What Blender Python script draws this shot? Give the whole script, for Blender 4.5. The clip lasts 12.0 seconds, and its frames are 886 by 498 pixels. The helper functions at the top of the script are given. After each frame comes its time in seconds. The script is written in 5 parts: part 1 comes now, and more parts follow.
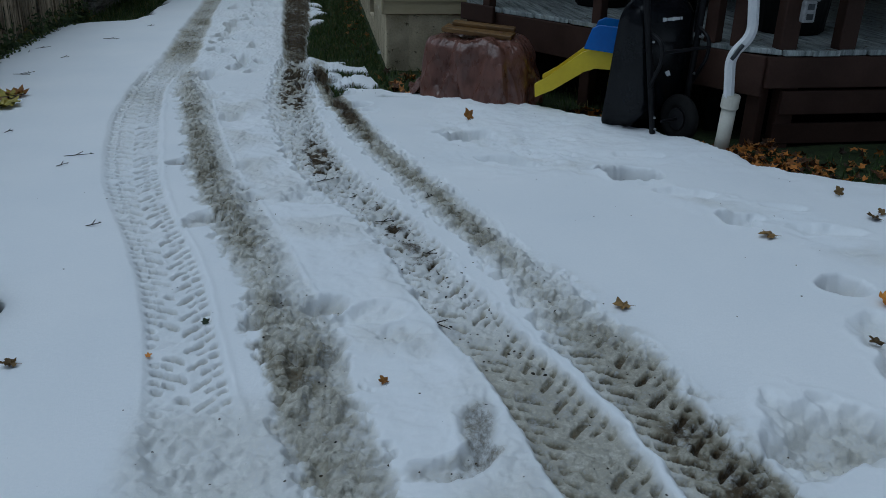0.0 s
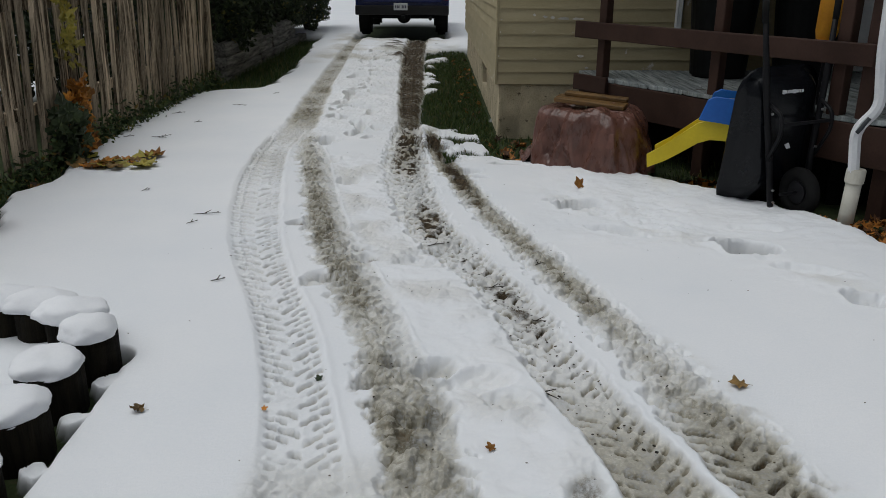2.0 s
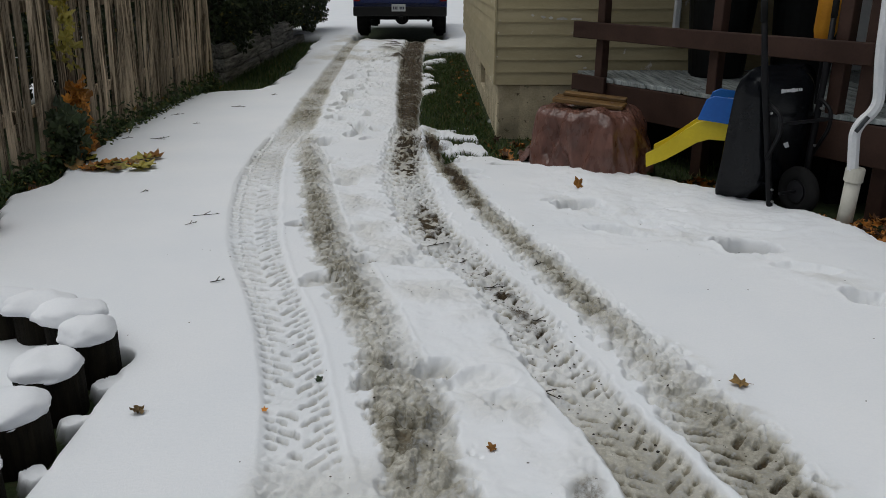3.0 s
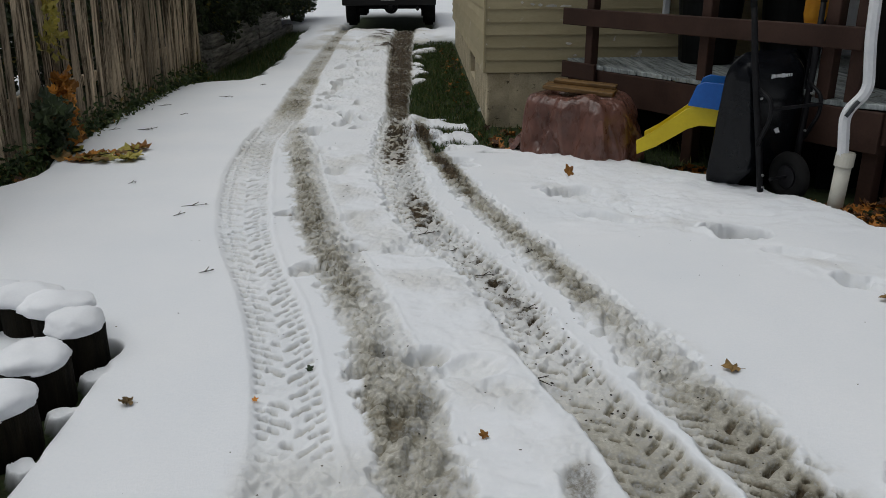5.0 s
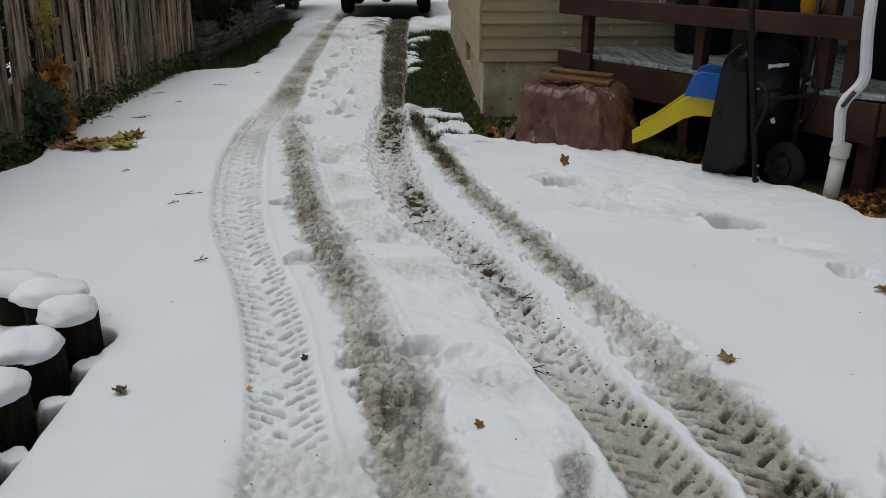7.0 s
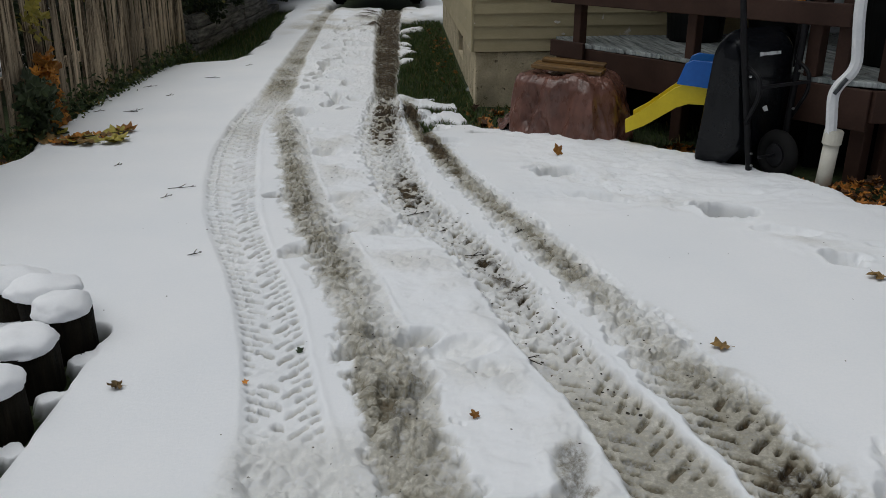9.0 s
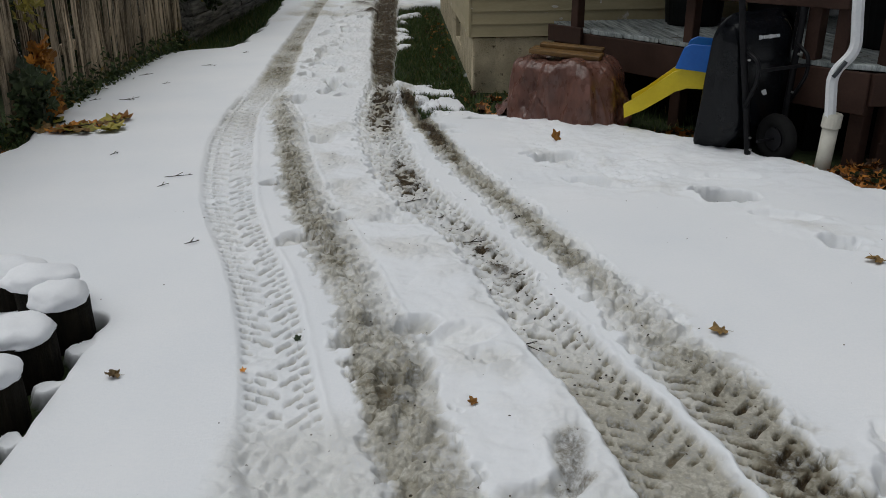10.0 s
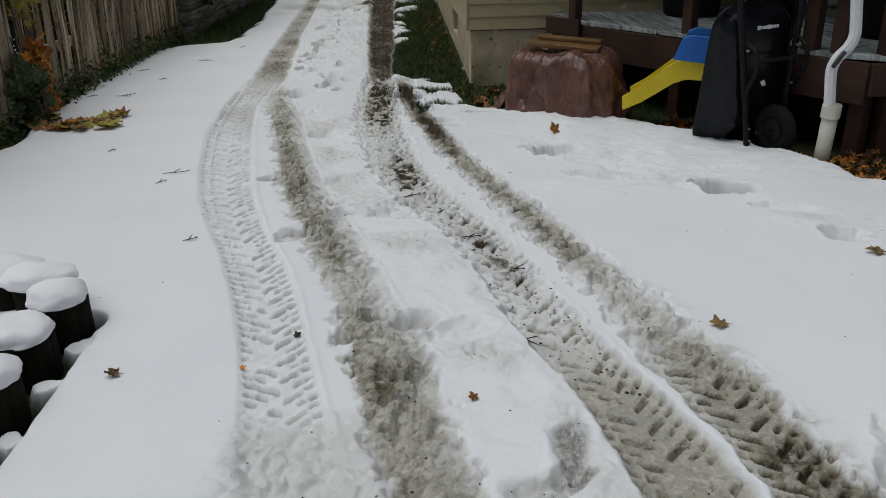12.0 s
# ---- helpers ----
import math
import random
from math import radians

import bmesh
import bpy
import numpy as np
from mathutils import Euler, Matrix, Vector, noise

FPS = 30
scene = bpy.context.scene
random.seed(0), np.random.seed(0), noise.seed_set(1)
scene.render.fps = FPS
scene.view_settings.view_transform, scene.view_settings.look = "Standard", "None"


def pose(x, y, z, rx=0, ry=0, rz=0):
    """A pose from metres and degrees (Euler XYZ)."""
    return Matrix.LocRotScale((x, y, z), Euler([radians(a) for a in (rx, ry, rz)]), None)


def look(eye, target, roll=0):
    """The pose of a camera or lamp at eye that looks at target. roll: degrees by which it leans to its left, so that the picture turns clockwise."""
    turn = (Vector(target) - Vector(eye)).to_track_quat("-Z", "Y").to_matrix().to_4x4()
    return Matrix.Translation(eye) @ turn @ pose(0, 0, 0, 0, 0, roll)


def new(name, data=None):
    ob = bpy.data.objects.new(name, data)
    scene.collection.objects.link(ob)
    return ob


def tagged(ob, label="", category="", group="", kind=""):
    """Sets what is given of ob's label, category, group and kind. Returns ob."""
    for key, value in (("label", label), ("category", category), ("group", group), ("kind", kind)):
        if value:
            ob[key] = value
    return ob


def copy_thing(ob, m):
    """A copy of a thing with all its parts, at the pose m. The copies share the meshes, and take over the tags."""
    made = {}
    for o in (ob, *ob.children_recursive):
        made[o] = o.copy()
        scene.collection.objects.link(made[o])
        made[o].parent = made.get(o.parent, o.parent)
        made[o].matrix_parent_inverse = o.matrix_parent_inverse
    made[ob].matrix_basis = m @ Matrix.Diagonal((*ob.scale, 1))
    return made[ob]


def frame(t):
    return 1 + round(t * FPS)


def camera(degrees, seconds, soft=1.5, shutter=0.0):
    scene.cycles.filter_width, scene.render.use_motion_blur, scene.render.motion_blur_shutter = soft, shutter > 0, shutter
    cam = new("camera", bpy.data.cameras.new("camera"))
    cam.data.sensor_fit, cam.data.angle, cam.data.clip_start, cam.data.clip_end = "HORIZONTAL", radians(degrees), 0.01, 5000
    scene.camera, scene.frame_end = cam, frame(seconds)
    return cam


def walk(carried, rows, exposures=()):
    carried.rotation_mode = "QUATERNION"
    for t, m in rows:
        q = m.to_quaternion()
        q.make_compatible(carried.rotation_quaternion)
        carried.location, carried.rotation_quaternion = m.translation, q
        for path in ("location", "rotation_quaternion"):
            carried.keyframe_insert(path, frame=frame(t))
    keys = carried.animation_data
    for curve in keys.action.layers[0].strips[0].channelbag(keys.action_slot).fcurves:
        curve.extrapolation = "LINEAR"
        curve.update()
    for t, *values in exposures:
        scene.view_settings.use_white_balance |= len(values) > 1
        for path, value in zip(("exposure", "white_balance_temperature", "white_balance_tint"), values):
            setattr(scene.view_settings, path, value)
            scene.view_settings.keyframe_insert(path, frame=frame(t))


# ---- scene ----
cam = camera(58.0, 12.0, soft=0.8)
PATH = [
    (0, pose(0.044, 0.024, 1.433, 66.30, -0.97, -8.14)),
    (0.5, pose(0.033, 0.035, 1.429, 66.97, -1.92, -3.91)),
    (1, pose(0.010, 0.025, 1.429, 67.76, -2.28, -1.77)),
    (1.5, pose(0.010, 0.005, 1.452, 69.14, -1.38, -0.49)),
    (2, pose(0.004, -0.001, 1.452, 70.82, -0.30, -0.60)),
    (2.5, pose(0.000, -0.000, 1.450, 71.00, -0.20, -0.60)),
    (4.5, pose(0.001, 0.013, 1.435, 70.30, 0.27, -1.46)),
    (5, pose(0.005, 0.018, 1.429, 70.22, 0.21, -1.50)),
    (5.5, pose(0.001, 0.020, 1.426, 69.81, 0.01, -1.48)),
    (6, pose(-0.005, 0.020, 1.424, 69.66, -0.17, -1.55)),
    (6.5, pose(-0.006, 0.024, 1.425, 69.57, -0.27, -1.69)),
    (7, pose(0.001, 0.029, 1.422, 69.49, -0.10, -1.81)),
    (9, pose(0.004, 0.028, 1.424, 68.84, 0.35, -2.38)),
    (9.5, pose(0.009, 0.034, 1.422, 68.76, 0.61, -2.51)),
    (10, pose(0.013, 0.037, 1.419, 67.90, 0.71, -2.55)),
    (10.5, pose(0.007, 0.041, 1.412, 67.52, 0.56, -2.48)),
    (11, pose(0.015, 0.049, 1.418, 67.32, 0.72, -2.57)),
    (11.5, pose(0.014, 0.052, 1.419, 67.36, 0.96, -2.78)),
    (12, pose(0.014, 0.049, 1.423, 67.39, 1.17, -2.79)),
]
EXPOSURES = [(0.0, -0.98, 5180, 2), (0.5, -0.79, 5520, 4), (1.0, -0.62, 5870, 6), (1.5, -0.5, 6200, 8), (2.5, -0.45, 6420, 9), (12.0, -0.45, 6420, 9)]
walk(cam, PATH, EXPOSURES)

# ---- world and light: an overcast late-autumn day ----
world = bpy.data.worlds.new("overcast_sky")
scene.world = world
world.use_nodes = True
wn, wl = world.node_tree.nodes, world.node_tree.links
sky = wn.new("ShaderNodeTexSky")
sky.sky_type, sky.sun_disc = "NISHITA", False
sky.sun_elevation, sky.sun_rotation = radians(70), radians(-80)
sky.air_density, sky.dust_density, sky.ozone_density = 1.0, 5.0, 1.0
grey = wn.new("ShaderNodeHueSaturation")
grey.inputs["Saturation"].default_value = 0.35
wl.new(sky.outputs[0], grey.inputs["Color"])
wl.new(grey.outputs[0], wn["Background"].inputs["Color"])
wn["Background"].inputs["Strength"].default_value = 0.065
sun_data = bpy.data.lights.new("sun", "SUN")
sun_data.energy, sun_data.angle, sun_data.color = 1.5, radians(70), (0.98, 1.0, 0.985)
sun = new("sun", sun_data)
sun.matrix_world = look((-1.7, 0.2, 6.5), (0, 0, 0))


# ---- materials ----
def material(name, rough=0.7, metal=0.0, spec=0.5):
    m = bpy.data.materials.new(name)
    m.use_nodes = True
    nt = m.node_tree
    b = nt.nodes["Principled BSDF"]
    b.inputs["Roughness"].default_value = rough
    b.inputs["Metallic"].default_value = metal
    b.inputs["Specular IOR Level"].default_value = spec
    return m, nt, b


def noise_node(nt, scale, detail=4.0, stretch=(1, 1, 1), rough=0.55):
    tc = nt.nodes.new("ShaderNodeTexCoord")
    mp = nt.nodes.new("ShaderNodeMapping")
    mp.inputs["Scale"].default_value = stretch
    n = nt.nodes.new("ShaderNodeTexNoise")
    n.inputs["Scale"].default_value, n.inputs["Detail"].default_value = scale, detail
    n.inputs["Roughness"].default_value = rough
    info = nt.nodes.new("ShaderNodeObjectInfo")
    off = nt.nodes.new("ShaderNodeVectorMath")
    off.operation = "MULTIPLY_ADD"
    off.inputs[1].default_value = (37.0, 23.0, 11.0)
    nt.links.new(info.outputs["Random"], off.inputs[0])
    nt.links.new(tc.outputs["Object"], off.inputs[2])
    nt.links.new(off.outputs[0], mp.inputs[0])
    nt.links.new(mp.outputs[0], n.inputs["Vector"])
    return n.outputs["Fac"]


def ramp(nt, fac, stops):
    r = nt.nodes.new("ShaderNodeValToRGB")
    e = r.color_ramp.elements
    e[0].position, e[0].color = stops[0][0], (*stops[0][1], 1)
    e[1].position, e[1].color = stops[-1][0], (*stops[-1][1], 1)
    for p, c in stops[1:-1]:
        k = e.new(p)
        k.color = (*c, 1)
    nt.links.new(fac, r.inputs[0])
    return r.outputs["Color"]


def mix(nt, fac, a, b, mode="MIX"):
    n = nt.nodes.new("ShaderNodeMix")
    n.data_type, n.blend_type = "RGBA", mode
    for sock, v in ((n.inputs["Factor"], fac), (n.inputs["A"], a), (n.inputs["B"], b)):
        if isinstance(v, (int, float)):
            sock.default_value = v
        elif isinstance(v, tuple):
            sock.default_value = (*v, 1)
        else:
            nt.links.new(v, sock)
    return n.outputs["Result"]


def calc(nt, op, a, b=0.0, c=None, clamp=False):
    n = nt.nodes.new("ShaderNodeMath")
    n.operation, n.use_clamp = op, clamp
    for sock, v in zip(n.inputs, (a, b, c)):
        if v is None:
            continue
        if isinstance(v, (int, float)):
            sock.default_value = v
        else:
            nt.links.new(v, sock)
    return n.outputs[0]


def bump(nt, b, height, strength, distance):
    n = nt.nodes.new("ShaderNodeBump")
    n.inputs["Strength"].default_value, n.inputs["Distance"].default_value = strength, distance
    nt.links.new(height, n.inputs["Height"])
    nt.links.new(n.outputs[0], b.inputs["Normal"])


def surface(name, dark, light, scale=6.0, rough=0.7, metal=0.0, fine=60.0, relief=0.3, depth=0.004, stretch=(1, 1, 1), vary=0.25, spec=0.4, wear=None, spread=0.14):
    """A two-scale surface: broad patches, fine grain, and a shade of its own for every object."""
    m, nt, b = material(name, rough, metal, spec)
    big, small = noise_node(nt, scale, 4, stretch), noise_node(nt, fine, 5, stretch, 0.65)
    col = ramp(nt, calc(nt, "ADD", calc(nt, "MULTIPLY", big, 0.65), calc(nt, "MULTIPLY", small, 0.35)), [(0.5 - spread, dark), (0.5 + spread, light)])
    info = nt.nodes.new("ShaderNodeObjectInfo")
    shade = calc(nt, "MULTIPLY_ADD", info.outputs["Random"], vary * 2, 1 - vary)
    comb = nt.nodes.new("ShaderNodeCombineColor")
    for i in range(3):
        nt.links.new(shade, comb.inputs[i])
    col = mix(nt, 1.0, col, comb.outputs[0], "MULTIPLY")
    if wear:
        w = noise_node(nt, wear[1], 6, (1, 1, 1), 0.7)
        mask = ramp(nt, w, [(wear[2], (0, 0, 0)), (wear[2] + 0.04, (1, 1, 1))])
        col = mix(nt, mask, col, wear[0])
    nt.links.new(col, b.inputs["Base Color"])
    nt.links.new(calc(nt, "MULTIPLY_ADD", small, 0.3, rough - 0.15, clamp=True), b.inputs["Roughness"])
    bump(nt, b, small, relief, depth)
    return m


def snow_ground_material():
    m, nt, b = material("snow_and_slush", 0.6)
    at = {}
    for k in ("slush", "mud", "bare"):
        n = nt.nodes.new("ShaderNodeAttribute")
        n.attribute_name = k
        at[k] = n.outputs["Fac"]
    n1, n2, n3, n4 = noise_node(nt, 1.3, 4), noise_node(nt, 14, 5), noise_node(nt, 75, 5, rough=0.7), noise_node(nt, 330, 3)
    snow = ramp(nt, calc(nt, "ADD", calc(nt, "MULTIPLY", n1, 0.6), calc(nt, "MULTIPLY", n3, 0.4)), [(0.3, (0.80, 0.83, 0.87)), (0.7, (0.89, 0.90, 0.92))])
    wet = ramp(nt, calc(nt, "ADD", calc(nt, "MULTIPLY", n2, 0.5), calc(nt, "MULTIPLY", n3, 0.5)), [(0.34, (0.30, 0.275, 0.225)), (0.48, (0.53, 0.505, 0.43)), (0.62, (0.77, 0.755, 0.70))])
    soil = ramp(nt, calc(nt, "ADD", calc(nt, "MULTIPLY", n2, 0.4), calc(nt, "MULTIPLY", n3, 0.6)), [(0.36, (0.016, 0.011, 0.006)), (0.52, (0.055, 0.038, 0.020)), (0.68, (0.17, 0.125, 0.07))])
    turf = ramp(nt, calc(nt, "ADD", calc(nt, "MULTIPLY", n2, 0.5), calc(nt, "MULTIPLY", n3, 0.5)), [(0.36, (0.012, 0.016, 0.007)), (0.55, (0.03, 0.045, 0.014)), (0.68, (0.055, 0.05, 0.025))])
    grit = calc(nt, "MULTIPLY_ADD", calc(nt, "SUBTRACT", n3, 0.5), 1.4, calc(nt, "SUBTRACT", n2, 0.5))
    fs = calc(nt, "MULTIPLY_ADD", grit, calc(nt, "MULTIPLY", at["slush"], 1.3), at["slush"], clamp=True)
    fm = calc(nt, "MULTIPLY", calc(nt, "SUBTRACT", calc(nt, "ADD", at["mud"], calc(nt, "MULTIPLY", grit, 0.7)), 0.45), 2.2, clamp=True)
    fm = calc(nt, "MULTIPLY", fm, calc(nt, "MULTIPLY", at["mud"], 4.0, clamp=True))
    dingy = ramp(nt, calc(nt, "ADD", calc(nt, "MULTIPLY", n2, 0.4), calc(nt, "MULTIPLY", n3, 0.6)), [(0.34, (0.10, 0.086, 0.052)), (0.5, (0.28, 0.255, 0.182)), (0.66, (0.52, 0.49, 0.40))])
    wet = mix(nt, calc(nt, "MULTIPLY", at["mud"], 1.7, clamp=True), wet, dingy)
    col = mix(nt, fs, snow, wet)
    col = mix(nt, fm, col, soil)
    col = mix(nt, at["bare"], col, turf)
    nt.links.new(col, b.inputs["Base Color"])
    r = calc(nt, "SUBTRACT", 0.62, calc(nt, "MULTIPLY", fs, 0.2))
    r = calc(nt, "ADD", r, calc(nt, "MULTIPLY", calc(nt, "MAXIMUM", at["bare"], fm), 0.4), clamp=True)
    nt.links.new(r, b.inputs["Roughness"])
    b.inputs["Specular IOR Level"].default_value = 0.3
    tc = nt.nodes.new("ShaderNodeTexCoord")
    vo = nt.nodes.new("ShaderNodeTexVoronoi")
    vo.inputs["Scale"].default_value = 42
    nt.links.new(tc.outputs["Object"], vo.inputs["Vector"])
    grains = calc(nt, "MULTIPLY", calc(nt, "SUBTRACT", 0.7, vo.outputs["Distance"]), calc(nt, "MULTIPLY", at["slush"], 1.1))
    h = calc(nt, "ADD", calc(nt, "MULTIPLY", n3, 0.7), calc(nt, "MULTIPLY", n4, 0.3))
    h = calc(nt, "ADD", h, grains)
    h = calc(nt, "MULTIPLY", h, calc(nt, "MULTIPLY_ADD", at["slush"], 0.8, 0.22))
    bump(nt, b, h, 0.8, 0.016)
    return m


M_SNOW = snow_ground_material()
M_CAP = surface("clean_snow", (0.80, 0.82, 0.86), (0.89, 0.90, 0.92), 3, 0.65, fine=90, relief=0.2, depth=0.004, vary=0.02)
M_PICKET = surface("weathered_picket_wood", (0.045, 0.034, 0.022), (0.50, 0.405, 0.29), 4, 0.9, fine=40, relief=0.9, depth=0.010, stretch=(7, 7, 0.30), vary=0.5, spec=0.15, spread=0.08)
M_TIMBER = surface("grey_landscape_timber", (0.012, 0.012, 0.010), (0.26, 0.25, 0.225), 5, 0.9, fine=30, relief=0.7, depth=0.01, stretch=(5, 0.4, 5), vary=0.3)
M_SIDING = surface("beige_siding_paint", (0.36, 0.305, 0.175), (0.46, 0.395, 0.245), 2.5, 0.6, fine=45, relief=0.15, depth=0.003, stretch=(0.6, 0.6, 3), vary=0.06, wear=((0.62, 0.6, 0.54), 4.0, 0.64))
M_STUCCO = surface("crumbling_foundation_render", (0.46, 0.385, 0.24), (0.74, 0.65, 0.46), 5, 0.9, fine=55, relief=0.9, depth=0.02, vary=0.05, wear=((0.11, 0.085, 0.05), 12, 0.60))
M_BROWN = surface("brown_deck_paint", (0.036, 0.019, 0.014), (0.064, 0.035, 0.026), 3, 0.65, fine=60, relief=0.25, depth=0.004, stretch=(1, 1, 1), vary=0.12, spec=0.2)
M_BOARD = surface("peeling_grey_deck_board", (0.10, 0.12, 0.12), (0.46, 0.50, 0.50), 5, 0.8, fine=35, relief=0.5, depth=0.005, stretch=(7, 0.6, 1), vary=0.12, wear=((0.075, 0.06, 0.045), 7, 0.6))


def tarp_material():
    m, nt, b = material("brown_tarpaulin", 0.3, spec=0.5)
    broad, crease, fine = noise_node(nt, 5, 3), noise_node(nt, 4.5, 2, (1, 1, 0.45)), noise_node(nt, 20, 2, (1, 1, 0.5))
    ridge = calc(nt, "ABSOLUTE", calc(nt, "SUBTRACT", crease, 0.5))
    ridge2 = calc(nt, "ABSOLUTE", calc(nt, "SUBTRACT", fine, 0.5))
    worn = calc(nt, "ADD", calc(nt, "MULTIPLY", broad, 0.7), calc(nt, "MULTIPLY", fine, 0.3))
    nt.links.new(ramp(nt, worn, [(0.34, (0.075, 0.032, 0.023)), (0.66, (0.185, 0.088, 0.067))]), b.inputs["Base Color"])
    nt.links.new(calc(nt, "MULTIPLY_ADD", fine, 0.3, 0.15), b.inputs["Roughness"])
    h = calc(nt, "ADD", calc(nt, "MULTIPLY", ridge, 1.5), calc(nt, "MULTIPLY", ridge2, 0.22))
    bump(nt, b, h, 1.0, 0.05)
    return m


M_TARP = tarp_material()
M_PLANK = surface("wet_plank", (0.05, 0.026, 0.008), (0.22, 0.12, 0.036), 5, 0.6, fine=40, relief=0.4, stretch=(0.5, 6, 3), vary=0.1)
M_YELLOW = surface("yellow_plastic", (0.62, 0.47, 0.012), (0.74, 0.58, 0.02), 3, 0.42, fine=40, relief=0.05, vary=0.02)
M_BLUE = surface("blue_plastic", (0.008, 0.10, 0.42), (0.014, 0.14, 0.52), 3, 0.42, fine=40, relief=0.05, vary=0.02)
M_BLACK = surface("black_poly_tray", (0.003, 0.0035, 0.005), (0.006, 0.007, 0.009), 6, 0.22, fine=80, relief=0.05, vary=0.1, spec=0.25)
# Tyre rubber; also colours the sheets that stand for shade under the deck.
M_RUBBER_AND_SHADE = surface("black_rubber_and_shade", (0.005, 0.005, 0.005), (0.012, 0.012, 0.012), 8, 0.8, fine=70, relief=0.3, vary=0.05, spec=0.15)
M_STEEL = surface("black_painted_steel", (0.005, 0.005, 0.006), (0.014, 0.014, 0.016), 8, 0.45, fine=60, relief=0.1, vary=0.1, spec=0.15)
M_BOLT = surface("bright_zinc", (0.5, 0.5, 0.5), (0.7, 0.7, 0.7), 30, 0.35, 0.9, vary=0.05)
M_WHITE = surface("white_gutter_paint", (0.62, 0.64, 0.66), (0.76, 0.77, 0.78), 4, 0.4, fine=50, relief=0.06, vary=0.03)
M_PVC = surface("cream_pvc_pipe", (0.55, 0.53, 0.45), (0.66, 0.64, 0.57), 6, 0.45, fine=60, relief=0.08, vary=0.03)
M_STRAP = surface("dark_strap", (0.02, 0.025, 0.03), (0.05, 0.055, 0.06), 20, 0.6)
M_LOG = surface("dark_wet_log", (0.004, 0.0035, 0.0025), (0.022, 0.018, 0.011), 9, 0.85, fine=60, relief=0.9, depth=0.012, stretch=(4, 4, 0.5), vary=0.2, spec=0.12)
M_GREY = surface("grey_cast_metal", (0.16, 0.165, 0.17), (0.28, 0.285, 0.29), 20, 0.5)
M_CHIP = surface("bare_primer_chip", (0.50, 0.48, 0.42), (0.66, 0.64, 0.58), 30, 0.8)
M_CLAY = surface("terracotta", (0.22, 0.075, 0.035), (0.33, 0.13, 0.07), 5, 0.8, fine=50, relief=0.2)
M_ORANGE = surface("orange_autumn_leaf", (0.30, 0.11, 0.018), (0.56, 0.25, 0.035), 18, 0.65, fine=90, relief=0.3, vary=0.5)
M_BROWNLEAF = surface("brown_dead_leaf", (0.10, 0.06, 0.02), (0.25, 0.155, 0.05), 22, 0.65, fine=120, relief=0.4, vary=0.35)
M_YLEAF = surface("yellow_green_leaf", (0.20, 0.19, 0.03), (0.38, 0.30, 0.05), 14, 0.6, fine=90, relief=0.3, vary=0.3)
M_GLEAF = surface("dark_green_leaf", (0.022, 0.04, 0.016), (0.06, 0.085, 0.03), 10, 0.55, fine=90, relief=0.3, vary=0.4)
M_TWIG = surface("dark_twig_bark", (0.018, 0.014, 0.01), (0.05, 0.04, 0.03), 20, 0.85, fine=90, relief=0.5)
M_PAINT = surface("dark_blue_car_paint", (0.006, 0.016, 0.11), (0.009, 0.024, 0.15), 2, 0.3, fine=40, relief=0.04, vary=0.02, spec=0.6)
M_CHROME = surface("dull_bumper_steel", (0.004, 0.004, 0.005), (0.010, 0.010, 0.011), 5, 0.5, 0.1, vary=0.05)
M_PLATE = surface("pale_number_plate", (0.50, 0.52, 0.54), (0.62, 0.63, 0.64), 9, 0.5, vary=0.02)
M_INK = surface("dark_plate_ink", (0.04, 0.04, 0.07), (0.08, 0.08, 0.12), 9, 0.6)
M_TAIL = surface("red_tail_lens", (0.25, 0.01, 0.01), (0.35, 0.02, 0.02), 9, 0.25)
M_RED = surface("red_plastic", (0.45, 0.02, 0.02), (0.55, 0.04, 0.03), 9, 0.45)
M_AMBER = surface("amber_yellow_fabric", (0.52, 0.22, 0.012), (0.66, 0.31, 0.02), 6, 0.7)
M_BIN = surface("black_bin_plastic", (0.003, 0.0035, 0.0035), (0.008, 0.009, 0.009), 6, 0.5, vary=0.1, spec=0.15)
M_ROOF = surface("dark_shingles", (0.04, 0.04, 0.04), (0.09, 0.085, 0.08), 12, 0.9)


def foliage_material(name, stops):
    m, nt, b = material(name, 0.6, spec=0.3)
    g = nt.nodes.new("ShaderNodeNewGeometry")
    nt.links.new(ramp(nt, g.outputs["Random Per Island"], stops), b.inputs["Base Color"])
    return m


M_GRASS = foliage_material("grass_blades", [(0.0, (0.022, 0.045, 0.010)), (0.6, (0.055, 0.095, 0.020)), (0.9, (0.09, 0.11, 0.03)), (1.0, (0.2, 0.15, 0.06))])
M_HEDGE = foliage_material("dark_evergreen", [(0.0, (0.010, 0.018, 0.007)), (0.7, (0.026, 0.042, 0.015)), (0.97, (0.05, 0.065, 0.02)), (1.0, (0.25, 0.2, 0.03))])
M_WEED = foliage_material("weed_leaves", [(0.0, (0.016, 0.03, 0.010)), (0.6, (0.045, 0.075, 0.02)), (0.93, (0.10, 0.13, 0.035)), (1.0, (0.25, 0.15, 0.03))])
M_LITTER = foliage_material("leaf_litter", [(0.0, (0.02, 0.012, 0.006)), (0.35, (0.10, 0.04, 0.012)), (0.65, (0.46, 0.17, 0.025)), (1.0, (0.26, 0.12, 0.03))])
M_GRIT = foliage_material("grit_bits", [(0.0, (0.010, 0.008, 0.006)), (0.7, (0.04, 0.03, 0.018)), (1.0, (0.10, 0.07, 0.03))])

# ---- mesh helpers ----
I4 = Matrix.Identity(4)


